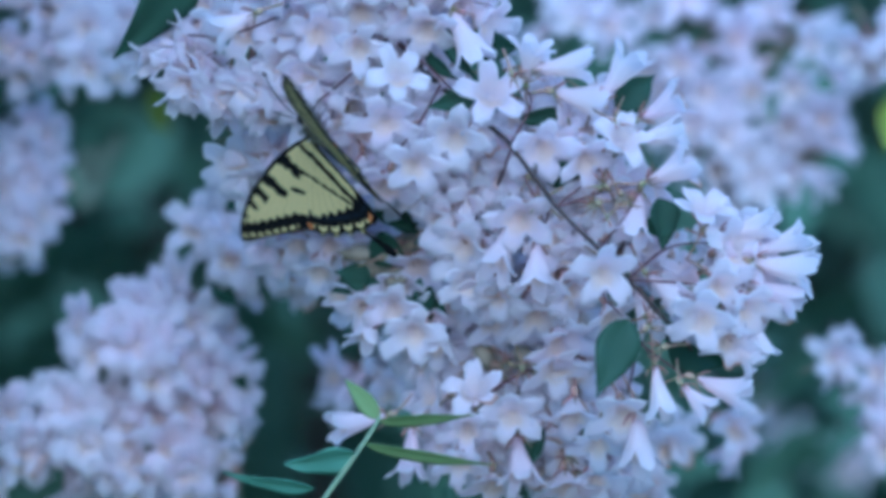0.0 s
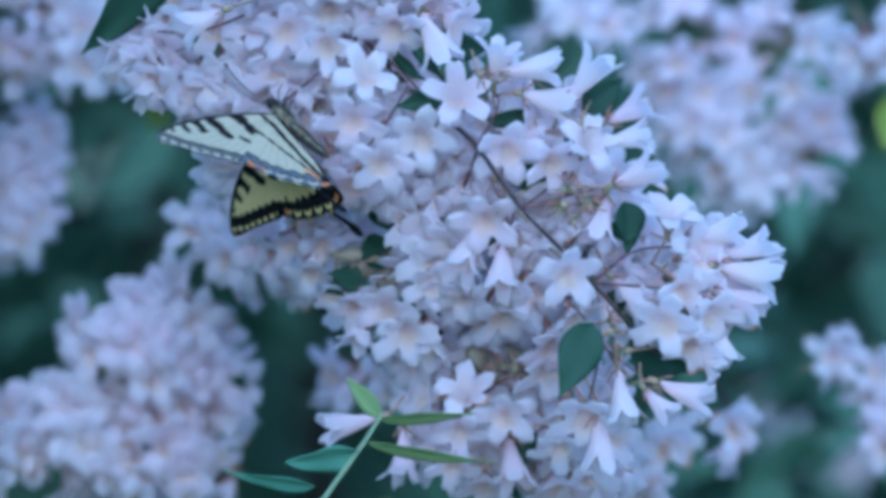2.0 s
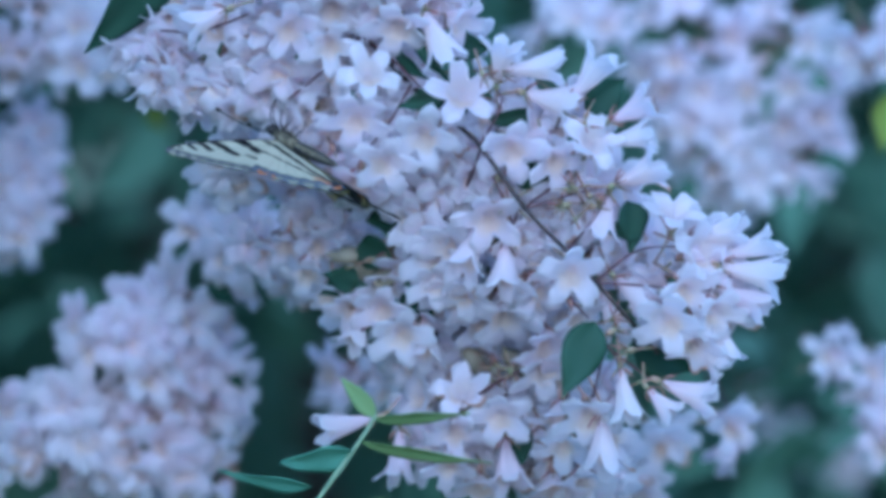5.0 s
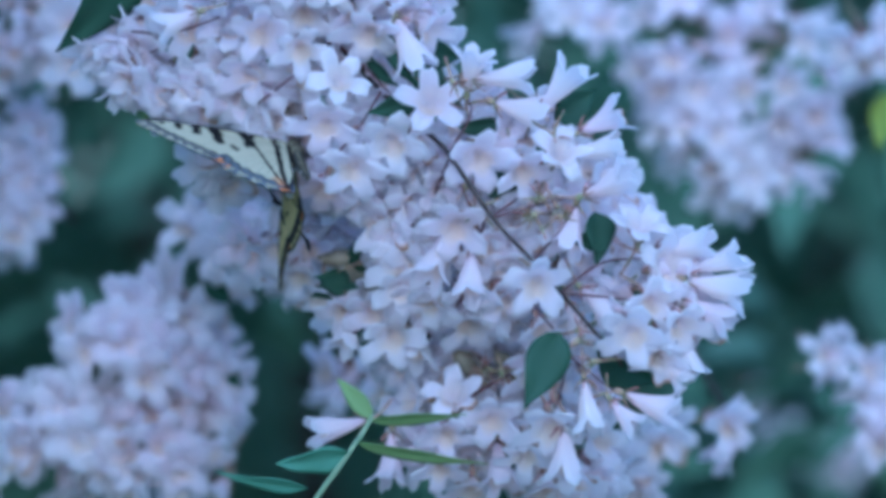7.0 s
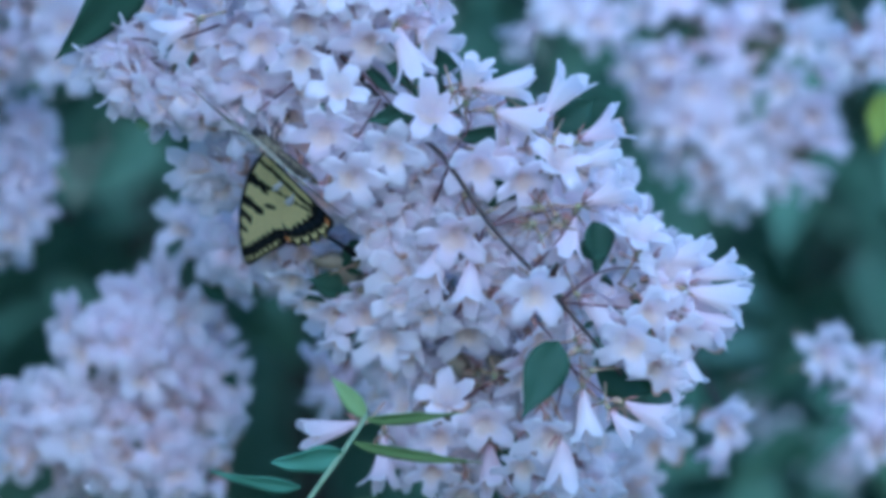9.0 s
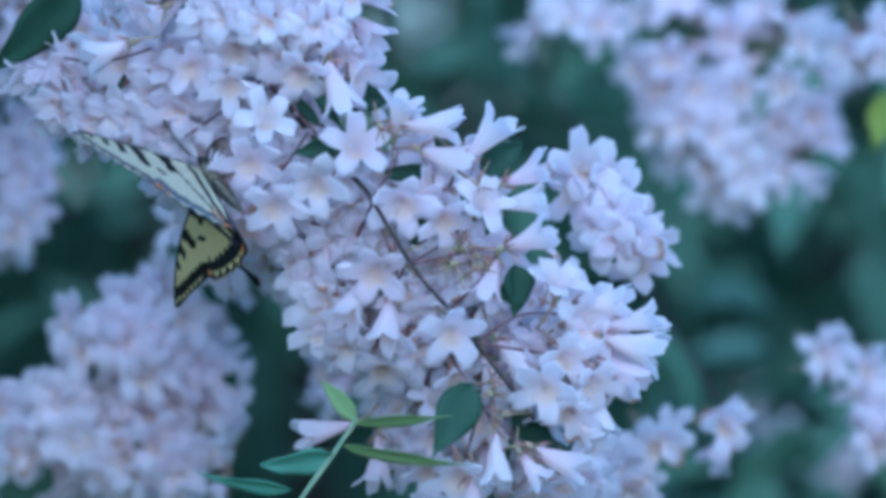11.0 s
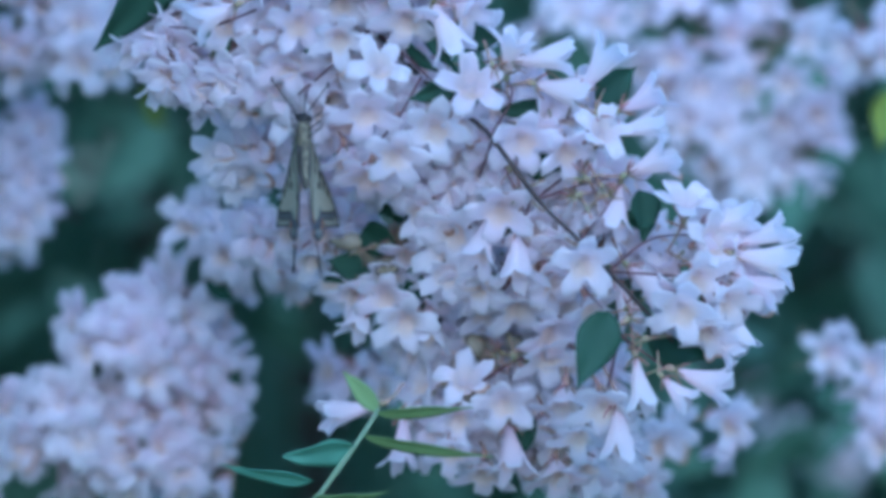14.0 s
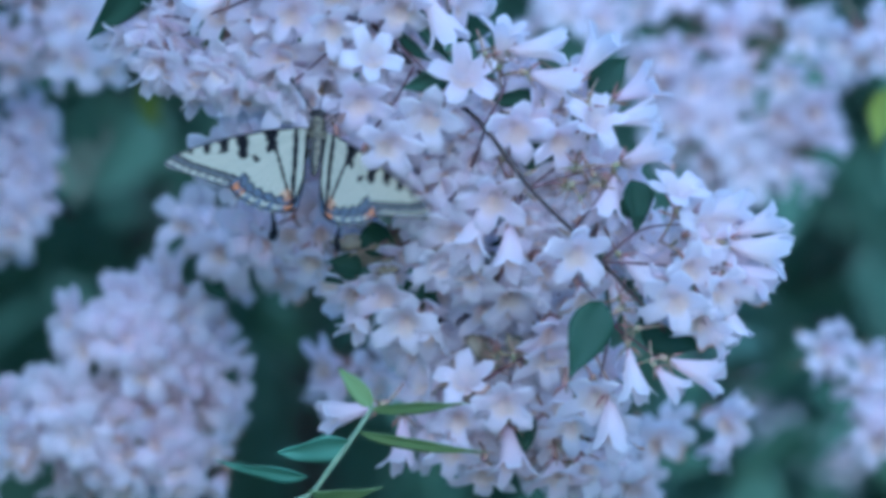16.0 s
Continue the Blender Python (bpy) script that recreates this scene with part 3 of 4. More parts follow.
    leaf(ob, place(53.2, -4.8, 4), place(52.4, -16.4, 4), 6.0, LEAF, 30, 0.4)
    leaf(ob, place(-73.5, 85, 16), place(-97.5, 55.5, 22), 17, LEAF, -34, 0.25, 0.06)
    leaf(ob, place(65.7, -26.4, 16), place(85.6, -35.5, 26), 16.0, LEAF, -10, 0.25)
    return ob


def build_lower_branch():
    ob = root("flowering_branch", HOME + place(0, 0, 26), "drooping spray of pale pink bell flowers behind the main branch", "flowers", "flowering branches of the shrub")
    rnd = random.Random(12)
    stem("main_stem", ob, [(-0.05, 0.7, 0.15), place(-13.9, 23.4, 160), place(-10.6, -4.8, 60), place(-4.0, -19.7, 30), place(19.2, -39.6, 24), place(37.5, -49.6, 22), place(45.8, -69.5, 20)], 1.6 * MM, 0.6 * MM, BARK)
    for line in ([place(-4.0, -19.7, 10), place(-13.9, -19.7, 6), place(-22.2, -24.7, 4)], [place(19.2, -39.6, 6), place(10.9, -46.3, 4), place(6.0, -59.5, 2)],
                 [place(19.2, -39.6, 6), place(29.2, -34.7, 4), place(39.1, -33.0, 4)]):
        stem("twig", ob, line, 0.55 * MM, 0.4 * MM, TWIG, 5, 6)
    for rows in (LOWER_FRONT, LOWER_EDGE, LOWER_BACK):
        flowers_at(ob, rows, rnd)
    flowers_in(ob, [(*xy, d, rx, rz, ry) for xy, d, rx, rz, ry in (
        ((-17, -12), 30, 15, 12, 10), ((1.0, -24.7), 30, 18, 15, 12), ((19.2, -26.4), 30, 22, 18, 12), ((35.8, -26.4), 26, 16, 20, 10), ((15.9, -52.9), 24, 22, 18, 10), ((42.4, -59.5), 24, 16, 20, 10), ((29.2, -13.1), 30, 24, 18, 8), ((35.8, -41.3), 26, 22, 16, 8))], 112, rnd, (1.0, 1.2), open_spot)
    leaf(ob, place(-21.4, 2.7, 12), place(-9.8, -4.8, 4), 11.0, LEAF, 20)
    leaf(ob, place(-2.3, 10.1, 12), place(-13.9, 6.0, 6), 9.0, LEAF, -20)
    leaf(ob, place(-22.2, -9.8, 10), place(-32.2, -6.5, 4), 9.0, LEAF, 20)
    leaf(ob, place(-4.0, -11.4, 10), place(1.0, -19.7, 4), 7.0, LEAF, 30)
    for x, up, n in ((27.5, -18.1, 4), (25.0, -35.5, 5), (-13.1, -0.7, 6), (14.3, -34.7, 4), (-7.3, 0.2, 3), (39.1, -62.8, 3)):
        for _ in range(n):
            aim = Vector((rnd.uniform(-1, 1), rnd.uniform(-1, 0.2), rnd.uniform(-1, 0.6))).normalized()
            m = Matrix.Translation(place(x + rnd.uniform(-5, 5), up + rnd.uniform(-5, 5), rnd.uniform(4, 18))) @ aim.to_track_quat("Z", "Y").to_matrix().to_4x4() @ Matrix.Translation((0, 0, 0.012))
            link("spent_calyx", FLOWERS[rnd.randrange(14) + 14][1], ob, m, "reddish green spent calyx")
    for x, up, d in ((-20, -1, 14), (-14, -5, 16), (-8, -2, 15), (-17, -9, 13), (-11, 3, 18), (27, -35, 12), (23, -31, 14), (11, -30, 15)):
        m = Matrix.Translation(place(x, up, d)) @ Euler((rnd.uniform(0.6, 2.2), rnd.uniform(-0.6, 0.6), rnd.uniform(0, 6))).to_matrix().to_4x4()
        link("wilted_flower", WILTS[rnd.randrange(4)], ob, m, "olive-brown withered flower")
    leaf(ob, place(-19, 16, 8), place(-9, 5, 2), 10.0, LEAF, 12)
    leaf(ob, place(-25, -8, 10), place(-33, -13, 6), 8.0, LEAF, -15)
    leaf(ob, place(-6, -11, 8), place(-4, -21, 4), 8.0, LEAF, 25)
    leaf(ob, place(-13.9, 10.1, 10), place(-4.0, 6.8, 14), 9.0, LEAF, 0)
    leaf(ob, place(14.3, 0.2, 10), place(24.2, 2.7, 12), 7.0, LEAF, 10)
    leaf(ob, place(29.2, -52.9, 6), place(24.2, -67.8, 2), 8.0, LEAF, 30)
    return ob


def build_shoot():
    ob = root("leafy_shoot", HOME + place(0, 0, -18), "young bright green leafy shoot below the flowers", "plant")
    stem("stem", ob, [(-0.10, 0.35, -0.55), (-0.075, 0.12, -0.25), place(-52.1, -99.3, 10), place(-34.7, -72.8, 0), place(-25.2, -59.5, 0), place(-19.2, -50.4, 0), place(-18.6, -48.2, 0)], 1.0 * MM, 0.6 * MM, SHOOT)
    leaf(ob, place(-18.6, -49.2, 0), place(-28.2, -37.6, -6), 5.6, YOUNG, 14, 0.2, 0.04, 0.02, 1.15)
    leaf(ob, place(-18.6, -49.9, 0), place(9.3, -47.4, -4), 5.8, YOUNG, 52, 0.35, -0.03, 0.02)
    leaf(ob, place(-22.2, -56.5, 0), place(14.6, -63.8, -6), 6.0, YOUNG, 52, 0.35, 0.05, 0.02)
    leaf(ob, place(-24.9, -59.5, 0), place(-45.8, -63.2, -4), 9.5, TEAL_LEAF, -36, 0.3, 0.06, 0.06, 1.12)
    leaf(ob, place(-37.0, -69.5, 0), place(-63.5, -66.5, -8), 6.0, TEAL_LEAF, -44, 0.3, 0.1, 0.05)
    leaf(ob, place(-37.1, -73.6, 0), place(-15.6, -74.4, -8), 9.0, YOUNG, 66, 0.4, 0.1, 0.03)
    return ob


def build_spray(deep, blobs, count, seed, label, leaves=(), inward=False):
    """A flower cluster further back on a cane of the shrub; blobs in mm."""
    ob = root("flowering_branch", HOME, label, "flowers", "flowering branches of the shrub")
    rnd = random.Random(seed)
    blobs = [(*xy, deep + d, rx, rz, ry) for xy, d, rx, rz, ry in blobs]
    k = (1500 + deep) / 1500
    blobs = [(x * k, z * k, d, rx * k, rz * k, ry) for x, z, d, rx, rz, ry in blobs]
    mid = Vector((blobs[0][0], blobs[0][2], blobs[0][1])) * MM
    start = Vector((mid.x * 1.9, 1.15, mid.z * 1.9 - 0.02))
    if inward:
        start = Vector((mid.x * 0.6, 1.15, mid.z + 0.1))
    stem("main_stem", ob, [start, start.lerp(mid, 0.5) + Vector((0, 0, 0.01)), mid + Vector((0, 0.05 if inward else 0.03, 0.01)), mid + Vector((0.004, 0.034, -0.004) if inward else (0.02, 0.012, -0.006))], 1.5 * MM, 0.7 * MM, BARK)
    flowers_in(ob, blobs, count, rnd, (1.1, 1.3))
    for xy, xy2, d, w in leaves:
        leaf(ob, place(xy[0] * k, xy[1] * k, deep + d), place(xy2[0] * k, xy2[1] * k, deep + d - 10), w, LEAF, rnd.uniform(-30, 30))
    return ob


MAIN = build_main_branch()
LOW = build_lower_branch()
SHOOT_PLANT = build_shoot()
TOP_LEFT = build_spray(190, [((-123.4, 66.5), 0, 12, 14, 12), ((-102.6, 56.5), 0, 9, 13, 12), ((-125.8, 53.2), 10, 6, 6, 8), ((-105.1, 73.1), 10, 18, 10, 12)], 22, 21, "cluster of pale lilac-pink bell flowers in the shade")
MID_LEFT = build_spray(150, [((-55.4, -1.5), 0, 16, 14, 14), ((-70.3, 1.8), 10, 6, 10, 10), ((-42, -3), -10, 10, 9, 10), ((-58.7, 30.0), 0, 10, 9, 8)], 30, 22, "soft cluster of pale pink bell flowers behind the main branch",
                       [((-67.0, -9.8), (-58.7, -17.2), 0, 8)])
LOW_LEFT = build_spray(165, [((-91.9, -33.0), 0, 24, 22, 20), ((-108.4, -56.2), 0, 18, 20, 18), ((-76.9, -18.9), 0, 14, 13, 16), ((-85.2, -59.5), 0, 20, 16, 18), ((-126.7, -59.5), 0, 8, 18, 14), ((-67.8, -46.3), 0, 10, 18, 10), ((-76.9, -36.3), 6, 16, 16, 10), ((-61.2, -67.8), 0, 5, 6, 8)], 104, 23,
                       "large rounded cluster of pale pink bell flowers", [((-62.0, -33.0), (-57.0, -41.3), 0, 9)])
FAR_LEFT = build_spray(230, [((-123.4, 11.8), 0, 9, 15, 12), ((-120.0, 32.5), 0, 6, 7, 8), ((-126.7, 1.8), 0, 6, 6, 8)], 22, 24, "cluster of pale bell flowers deep in the shrub")
TOP_RIGHT = build_spray(290, [((35.8, 66.5), 0, 18, 9, 16), ((72.3, 58.2), 0, 18, 22, 18), ((102.1, 54.9), 0, 18, 22, 18), ((77.3, 33.3), 0, 14, 14, 14), ((107.1, 26.7), 0, 9, 9, 12), ((88.9, 18.4), 0, 7, 7, 10)], 64, 25,
                        "hazy mass of pale blue-white bell flowers in the shade")
EDGE = build_spray(230, [((126.2, 59.9), 0, 10, 6, 8)], 5, 26, "few pale flowers at the end of a twig")
LOW_RIGHT = build_spray(220, [((115.4, -31.3), 0, 6, 4, 6), ((127.0, -37.1), 0, 5, 6, 8), ((131.1, -57.9), 0, 4, 14, 8)], 10, 27, "loose cluster of pale bell flowers")
SMALL_LOW = build_spray(150, [((85.2, -53.7), 0, 3, 10, 5), ((64.0, -54.5), 0, 7, 6, 8), ((54.1, -67.8), 0, 8, 6, 8)], 13, 28, "few drooping pale bell flowers", inward=True)
BEHIND_TIP = build_spray(60, [((55.7, 6.8), 0, 9, 9, 6), ((45.8, 18.4), 0, 7, 7, 6), ((62.3, -1.5), 0, 6, 5, 5)], 12, 31, "pale bell flowers behind the tip of the main branch", inward=True)
MID_BACK = build_spray(48, [((-54, 27), 0, 13, 8, 6), ((-36, 24), 6, 9, 8, 6), ((-27, 8), 6, 8, 9, 6), ((-46, 2), 20, 10, 8, 6)], 26, 33, "soft lilac-pink bell flowers just behind the main branch", inward=True)
SMALL_MID = build_spray(170, [((-23.9, -39.6), 0, 10, 8, 8), ((-15.6, -34.7), 10, 6, 5, 6)], 4, 29, "few pale blue-white flowers in the shade")
DEEP_BITS = build_spray(620, [((-91.9, 6.5), 0, 4, 4, 4), ((-47.1, -52.1), 0, 5, 4, 4), ((113.7, 10.1), 60, 3, 3, 5), ((92.2, -41.3), 0, 3, 3, 3),
                              ((104, -60), 0, 4, 5, 4), ((119, -62), 0, 3, 6, 4), ((124, -44), 0, 6, 3, 4)], 7, 30, "dull pink flowers deep in the shrub")
leaf(EDGE, place(156, 52, 240), place(149, 33, 225), 13, YELLOW_LEAF, 15, 0.2, label="yellowing leaf")
leaf(FAR_LEFT, place(-87.7, 48.2, 300) * 1.2, place(-82.7, 34.2, 290) * 1.2, 14, YELLOW_LEAF, 50, 0.2)
leaf(MID_LEFT, place(-72.0, 18.4, 150), place(-63.7, 11.8, 140), 8, LEAF, 20, 0.2)


# ---- the butterfly ----
def wing_material():
    m, t, b = shader("wing_scales", 0.6)
    a = t.nodes.new("ShaderNodeAttribute")
    a.attribute_name = "pattern"
    base = mixed(t, a.outputs["Color"], (0.02, 0.02, 0.02), ranged(t, noise_of(t, 1500.0, 2.0), 0.55, 0.8, 0.0, 0.22))
    t.links.new(base, b.inputs["Base Color"])
    b.inputs["Specular IOR Level"].default_value = 0.12
    b.inputs["Sheen Weight"].default_value = 0.02
    bumped(t, b, noise_of(t, 2500.0, 2.0), 0.2, 0.0002)
    thin(t, b, base, 0.22)
    return m


WING = wing_material()
FUR = plain_material("black_fur", (0.012, 0.012, 0.014), (0.05, 0.045, 0.04), 900, 0.9, 0.8, 0.0006)
FUZZ = plain_material("yellow_fur", (0.02, 0.018, 0.014), (0.27, 0.24, 0.15), 600, 0.9, 0.8, 0.0006)
SHELL = plain_material("black_shell", (0.008, 0.008, 0.010), (0.03, 0.026, 0.024), 500, 0.35)
YELLOW, CREAM = (0.74, 0.61, 0.26), (0.49, 0.47, 0.33)
INK, GREY, ORANGE = (0.007, 0.007, 0.008), (0.11, 0.12, 0.135), (0.62, 0.24, 0.07)
AIMPOINT = Vector((4, -30))          # the dark stripes all run towards the inner corner of the hind wing


def soft_step(d, wide=0.35):
    return min(1.0, max(0.0, 0.5 + d / wide))


def blend(a, b, k):
    return tuple(x + (y - x) * k for x, y in zip(a, b))


def stripe(p, start, wide, length, end=0.25):
    """How far a point lies inside a dark stripe, which narrows as it goes (mm)."""
    way = (AIMPOINT - start).normalized()
    t = (p - start).dot(way)
    off = abs((p - start).cross(way)) + 0.35 * noise.noise(Vector((p.x * 0.7, p.y * 0.7, start.x)))
    k = max(0.0, min(1.0, t / length))
    return min(wide / 2 * (1 - k) + end * k - off, (length - t) * 0.8, t + 3)


def edge_place(p, line):
    """Distance of a point from an edge, and how far along the edge it is (mm)."""
    best, run = (99.0, 0.0), 0.0
    for a, b in zip(line, line[1:]):
        ab = b - a
        u = max(0.0, min(1.0, (p - a).dot(ab) / ab.length_squared))
        d = (p - a - ab * u).length
        if d < best[0]:
            best = (d, run + u * ab.length)
        run += ab.length
    return best


FRONT_EDGE = [Vector(q) for q in ((0, 0.4), (6, 2.6), (15, 4.8), (26, 5.7), (36, 5.0), (43, 3.2))]
FORE_EDGE = [Vector(q) for q in ((46.3, 0.4), (40, -5.2), (34, -9.3), (25, -15.4))]
HIND_EDGE = [Vector(q) for q in ((24.5, -14.5), (23.0, -18.6), (19.6, -22.8), (15.4, -26.4), (11.4, -29.4), (7, -32), (2.2, -32))]
FORE_LINE = [(0, 0), (6, 2.6), (15, 4.8), (26, 5.7), (36, 5.0), (43, 3.2), (46.3, 0.4), (44.6, -2.2), (40, -5.2), (34, -9.3), (28.5, -13.3), (25, -15.4), (21, -14.6), (12, -9), (5, -4.4), (0, -1.5)]
HIND_LINE = [(0, -1), (9, -4.2), (18, -9.2), (24.5, -14.5), (24.0, -17), (23.0, -18.6), (22.0, -21.2), (19.6, -22.8), (18.4, -25.2), (15.4, -26.4), (13.9, -28.6), (11.4, -29.4), (9.2, -31.6), (7, -32), (4.6, -33), (2.2, -32), (1.0, -24), (0.6, -14), (0, -3)]


def fore_colour(p, upper, r, ang):
    d, m = edge_place(p, FORE_EDGE)
    c = YELLOW if upper else CREAM
    dark = 0.0
    for x, wide, length, end in ((4.5, 1.5, 40, 0.45), (13.0, 0.95, 36, 0.4)):
        dark = max(dark, soft_step(stripe(p, Vector((x, 6)), wide, length, end)))
    front, along = edge_place(p, FRONT_EDGE)
    for x, wide, length in ((12.8, 4.6, 9.0), (22.2, 4.2, 10.0), (28.0, 3.6, 6.0), (33.4, 3.0, 4.2), (38.0, 1.9, 2.6)):
        off = abs(p.x - x + 0.12 * front + 0.9 * noise.noise(Vector((p.x * 0.5, p.y * 0.5, x))))
        fray = 1.4 * noise.noise(Vector((p.x * 1.3, 7.0, x)))
        dark = max(dark, soft_step(min(wide / 2 * (1 - 0.35 * min(1.0, front / length)) - off, (length + fray - front) * 0.7)))
    dark = max(dark, soft_step(stripe(p, Vector((16.5, -7.2)), 1.3, 2.6, 0.4)))
    dark = max(dark, soft_step((1.1 if upper else 0.75) - front))
    for k in range(9):
        a = 0.03 - k * 0.085
        dark = max(dark, soft_step((0.05 if upper else 0.13) - abs(ang - a) * r, 0.2) * (0.35 if r > 16 else 0.2))
    c = blend(c, INK, dark)
    teeth = 0.5 * math.sin(m * 2 * math.pi / 3.4)
    spot = min(0.65 - abs(d - 1.3), 0.95 - abs(m % 3.4 - 1.7)) if 1 < m < 25 else -1
    if upper:
        c = blend(c, INK, soft_step(5.3 + teeth - d))
        c = blend(c, YELLOW, soft_step(spot))
    else:
        c = blend(c, GREY, soft_step(4.4 - d) * 0.85)
        c = blend(c, INK, soft_step(0.45 - abs(d - 4.3 - teeth * 0.4)) * 0.9)
        c = blend(c, INK, soft_step(0.45 - abs(d - 2.3)) * 0.8)
        c = blend(c, CREAM, soft_step(spot + 0.2) * 0.9)
        c = blend(c, INK, soft_step(0.3 - d) * 0.8)
    return c


def hind_colour(p, upper, r, ang):
    d, m = edge_place(p, HIND_EDGE)
    c = YELLOW if upper else CREAM
    dark = 0.0
    for start, wide, length, end in ((Vector((4.5, 6)), 1.8, 44, 0.7), (Vector((13.5, 6)), 0.95, 36, 0.4)):
        dark = max(dark, soft_step(stripe(p, start, wide, length, end)))
    dark = max(dark, soft_step(1.3 - (p.x - max(0.0, (-p.y - 20) * 0.25))))
    for k in range(6):
        dark = max(dark, soft_step(0.1 - abs(ang + 0.62 + k * 0.13) * r, 0.2) * 0.3)
    c = blend(c, INK, dark)
    step = 5.0
    lune = min(0.75 - abs(d - 1.7 - 0.7 * math.cos((m / step) * 2 * math.pi)), 1.5 - abs(m % step - step / 2))
    tint = ORANGE if m < 3.5 or m > 27 else YELLOW
    if upper:
        c = blend(c, INK, soft_step(5.4 + 0.13 * max(0.0, m - 6) + 0.7 * math.sin(m * 1.7) - d))
        blue = 0.5 + 0.5 * noise.noise(Vector((p.x * 0.5, p.y * 0.5, 3)))
        c = blend(c, (0.05, 0.08, 0.14), soft_step(0.7 - abs(d - 4.6)) * blue * 0.2)
        c = blend(c, tint, soft_step(lune))
    else:
        rim = 5.2 + 0.5 * math.sin(m * 1.25)
        c = blend(c, ORANGE, soft_step(1.6 - (p - Vector((6.5, -24.5))).length, 1.6) * 0.5)
        c = blend(c, (0.12, 0.145, 0.18), soft_step(rim - d) * 0.95)
        c = blend(c, INK, soft_step(0.4 - abs(d - rim)) * 0.85)
        c = blend(c, INK, soft_step(0.4 - abs(d - 3.0 - 0.6 * math.cos((m / step) * 2 * math.pi))) * 0.75)
        c = blend(c, ORANGE if m < 7 or m > 25 else CREAM, soft_step(lune + 0.1) * 0.9)
        c = blend(c, INK, soft_step(0.35 - d) * 0.9)
        c = blend(c, ORANGE, soft_step(1.1 - (p - Vector((5.5, -27))).length, 1.2) * 0.6)
        c = blend(c, INK, soft_step(1.5 - (p - Vector((3.6, -29.0))).length, 0.8))
    return c


def wing_mesh(name, outline, colour, side, tail=False):
    """A thin wing with an upper and a lower side. It spreads along x from its hinge at the origin; side: 1 right, -1 left."""
    edge = [Vector((q.x, q.y)) for q in glide([Vector((x, y, 0)) for x, y in outline], 14)]
    hub = Vector((0.2, outline[0][1] - 0.8))
    rings = 58
    verts, faces, tones = [], [], []
    n = len(edge)

    def height(p):
        r = p.length
        return 0.9 * math.sin(min(1.0, r / 48) * math.pi) + 0.07 * math.sin(p.to_3d().angle(Vector((1, 0, 0)), 0.0) * 42) * min(1, r / 30) - 0.0006 * r * r

    def sheet(grid, upper):
        off = len(verts)
        for row in grid:
            for p in row:
                q = p - hub
                verts.append((side * p.x * MM, p.y * MM, (height(p) + (0.09 if upper else -0.09)) * MM))
                tones.append((*colour(p, upper, q.length, math.atan2(q.y, max(0.01, q.x))), 1))
        w = len(grid[0])
        for i in range(len(grid) - 1):
            for k in range(w - 1):
                f = (off + i * w + k, off + (i + 1) * w + k, off + (i + 1) * w + k + 1, off + i * w + k + 1)
                faces.append(f if (side > 0) != upper else f[::-1])
        return off

    grid = [[hub.lerp(p, (0.02 + 0.98 * (i / rings)) ** 0.85) for p in edge] for i in range(rings + 1)]
    a, b = sheet(grid, True), sheet(grid, False)
    last = rings * n
    for k in range(n - 1):
        f = (a + last + k, a + last + k + 1, b + last + k + 1, b + last + k)
        faces.append(f if side > 0 else f[::-1])
    if tail:
        strip = []
        for i in range(25):
            u = i / 24
            mid = Vector((10.6 - 2.3 * u - 0.6 * math.sin(u * 3), -28.5 - 15.5 * u))
            w = (1.0 - 0.45 * math.sin(min(1, u * 1.6) * math.pi)) if u < 0.62 else 0.75 + 0.75 * math.sin((u - 0.62) / 0.38 * math.pi)
            w = w if i < 24 else 0.15
            strip.append([mid + Vector((w * (k / 3 - 1), 0)) for k in range(7)])
        sheet(strip, True)
        sheet(strip, False)
    me = bpy.data.meshes.new(name)
    me.from_pydata(verts, [], faces)
    me.attributes.new("pattern", "FLOAT_COLOR", "POINT").data.foreach_set("color", np.array(tones, dtype=np.float32).ravel())
    me.polygons.foreach_set("use_smooth", [True] * len(me.polygons))
    me.materials.append(WING)
    return me


def tail_colour(p, upper, r, ang):
    if p.y < -31.5:
        return INK
    return hind_colour(p, upper, r, ang)


def spindle(bm, stations, sides=14):
    """A rounded body along y: (y, up, half width, half height) in mm."""
    line = glide([Vector((y, z, w)) for y, z, w, h in stations], 4)
    tall = glide([Vector((y, z, h)) for y, z, w, h in stations], 4)
    rows = [[bm.verts.new((q.z * math.cos(a) * MM, q.x * MM, (q.y + g.z * math.sin(a)) * MM)) for a in (2 * math.pi * k / sides for k in range(sides))] for q, g in zip(line, tall)]
    for a, b in zip(rows, rows[1:]):
        for k in range(sides):
            bm.faces.new((a[k], b[k], b[(k + 1) % sides], a[(k + 1) % sides]))
    bm.faces.new(rows[0])
    bm.faces.new(rows[-1][::-1])


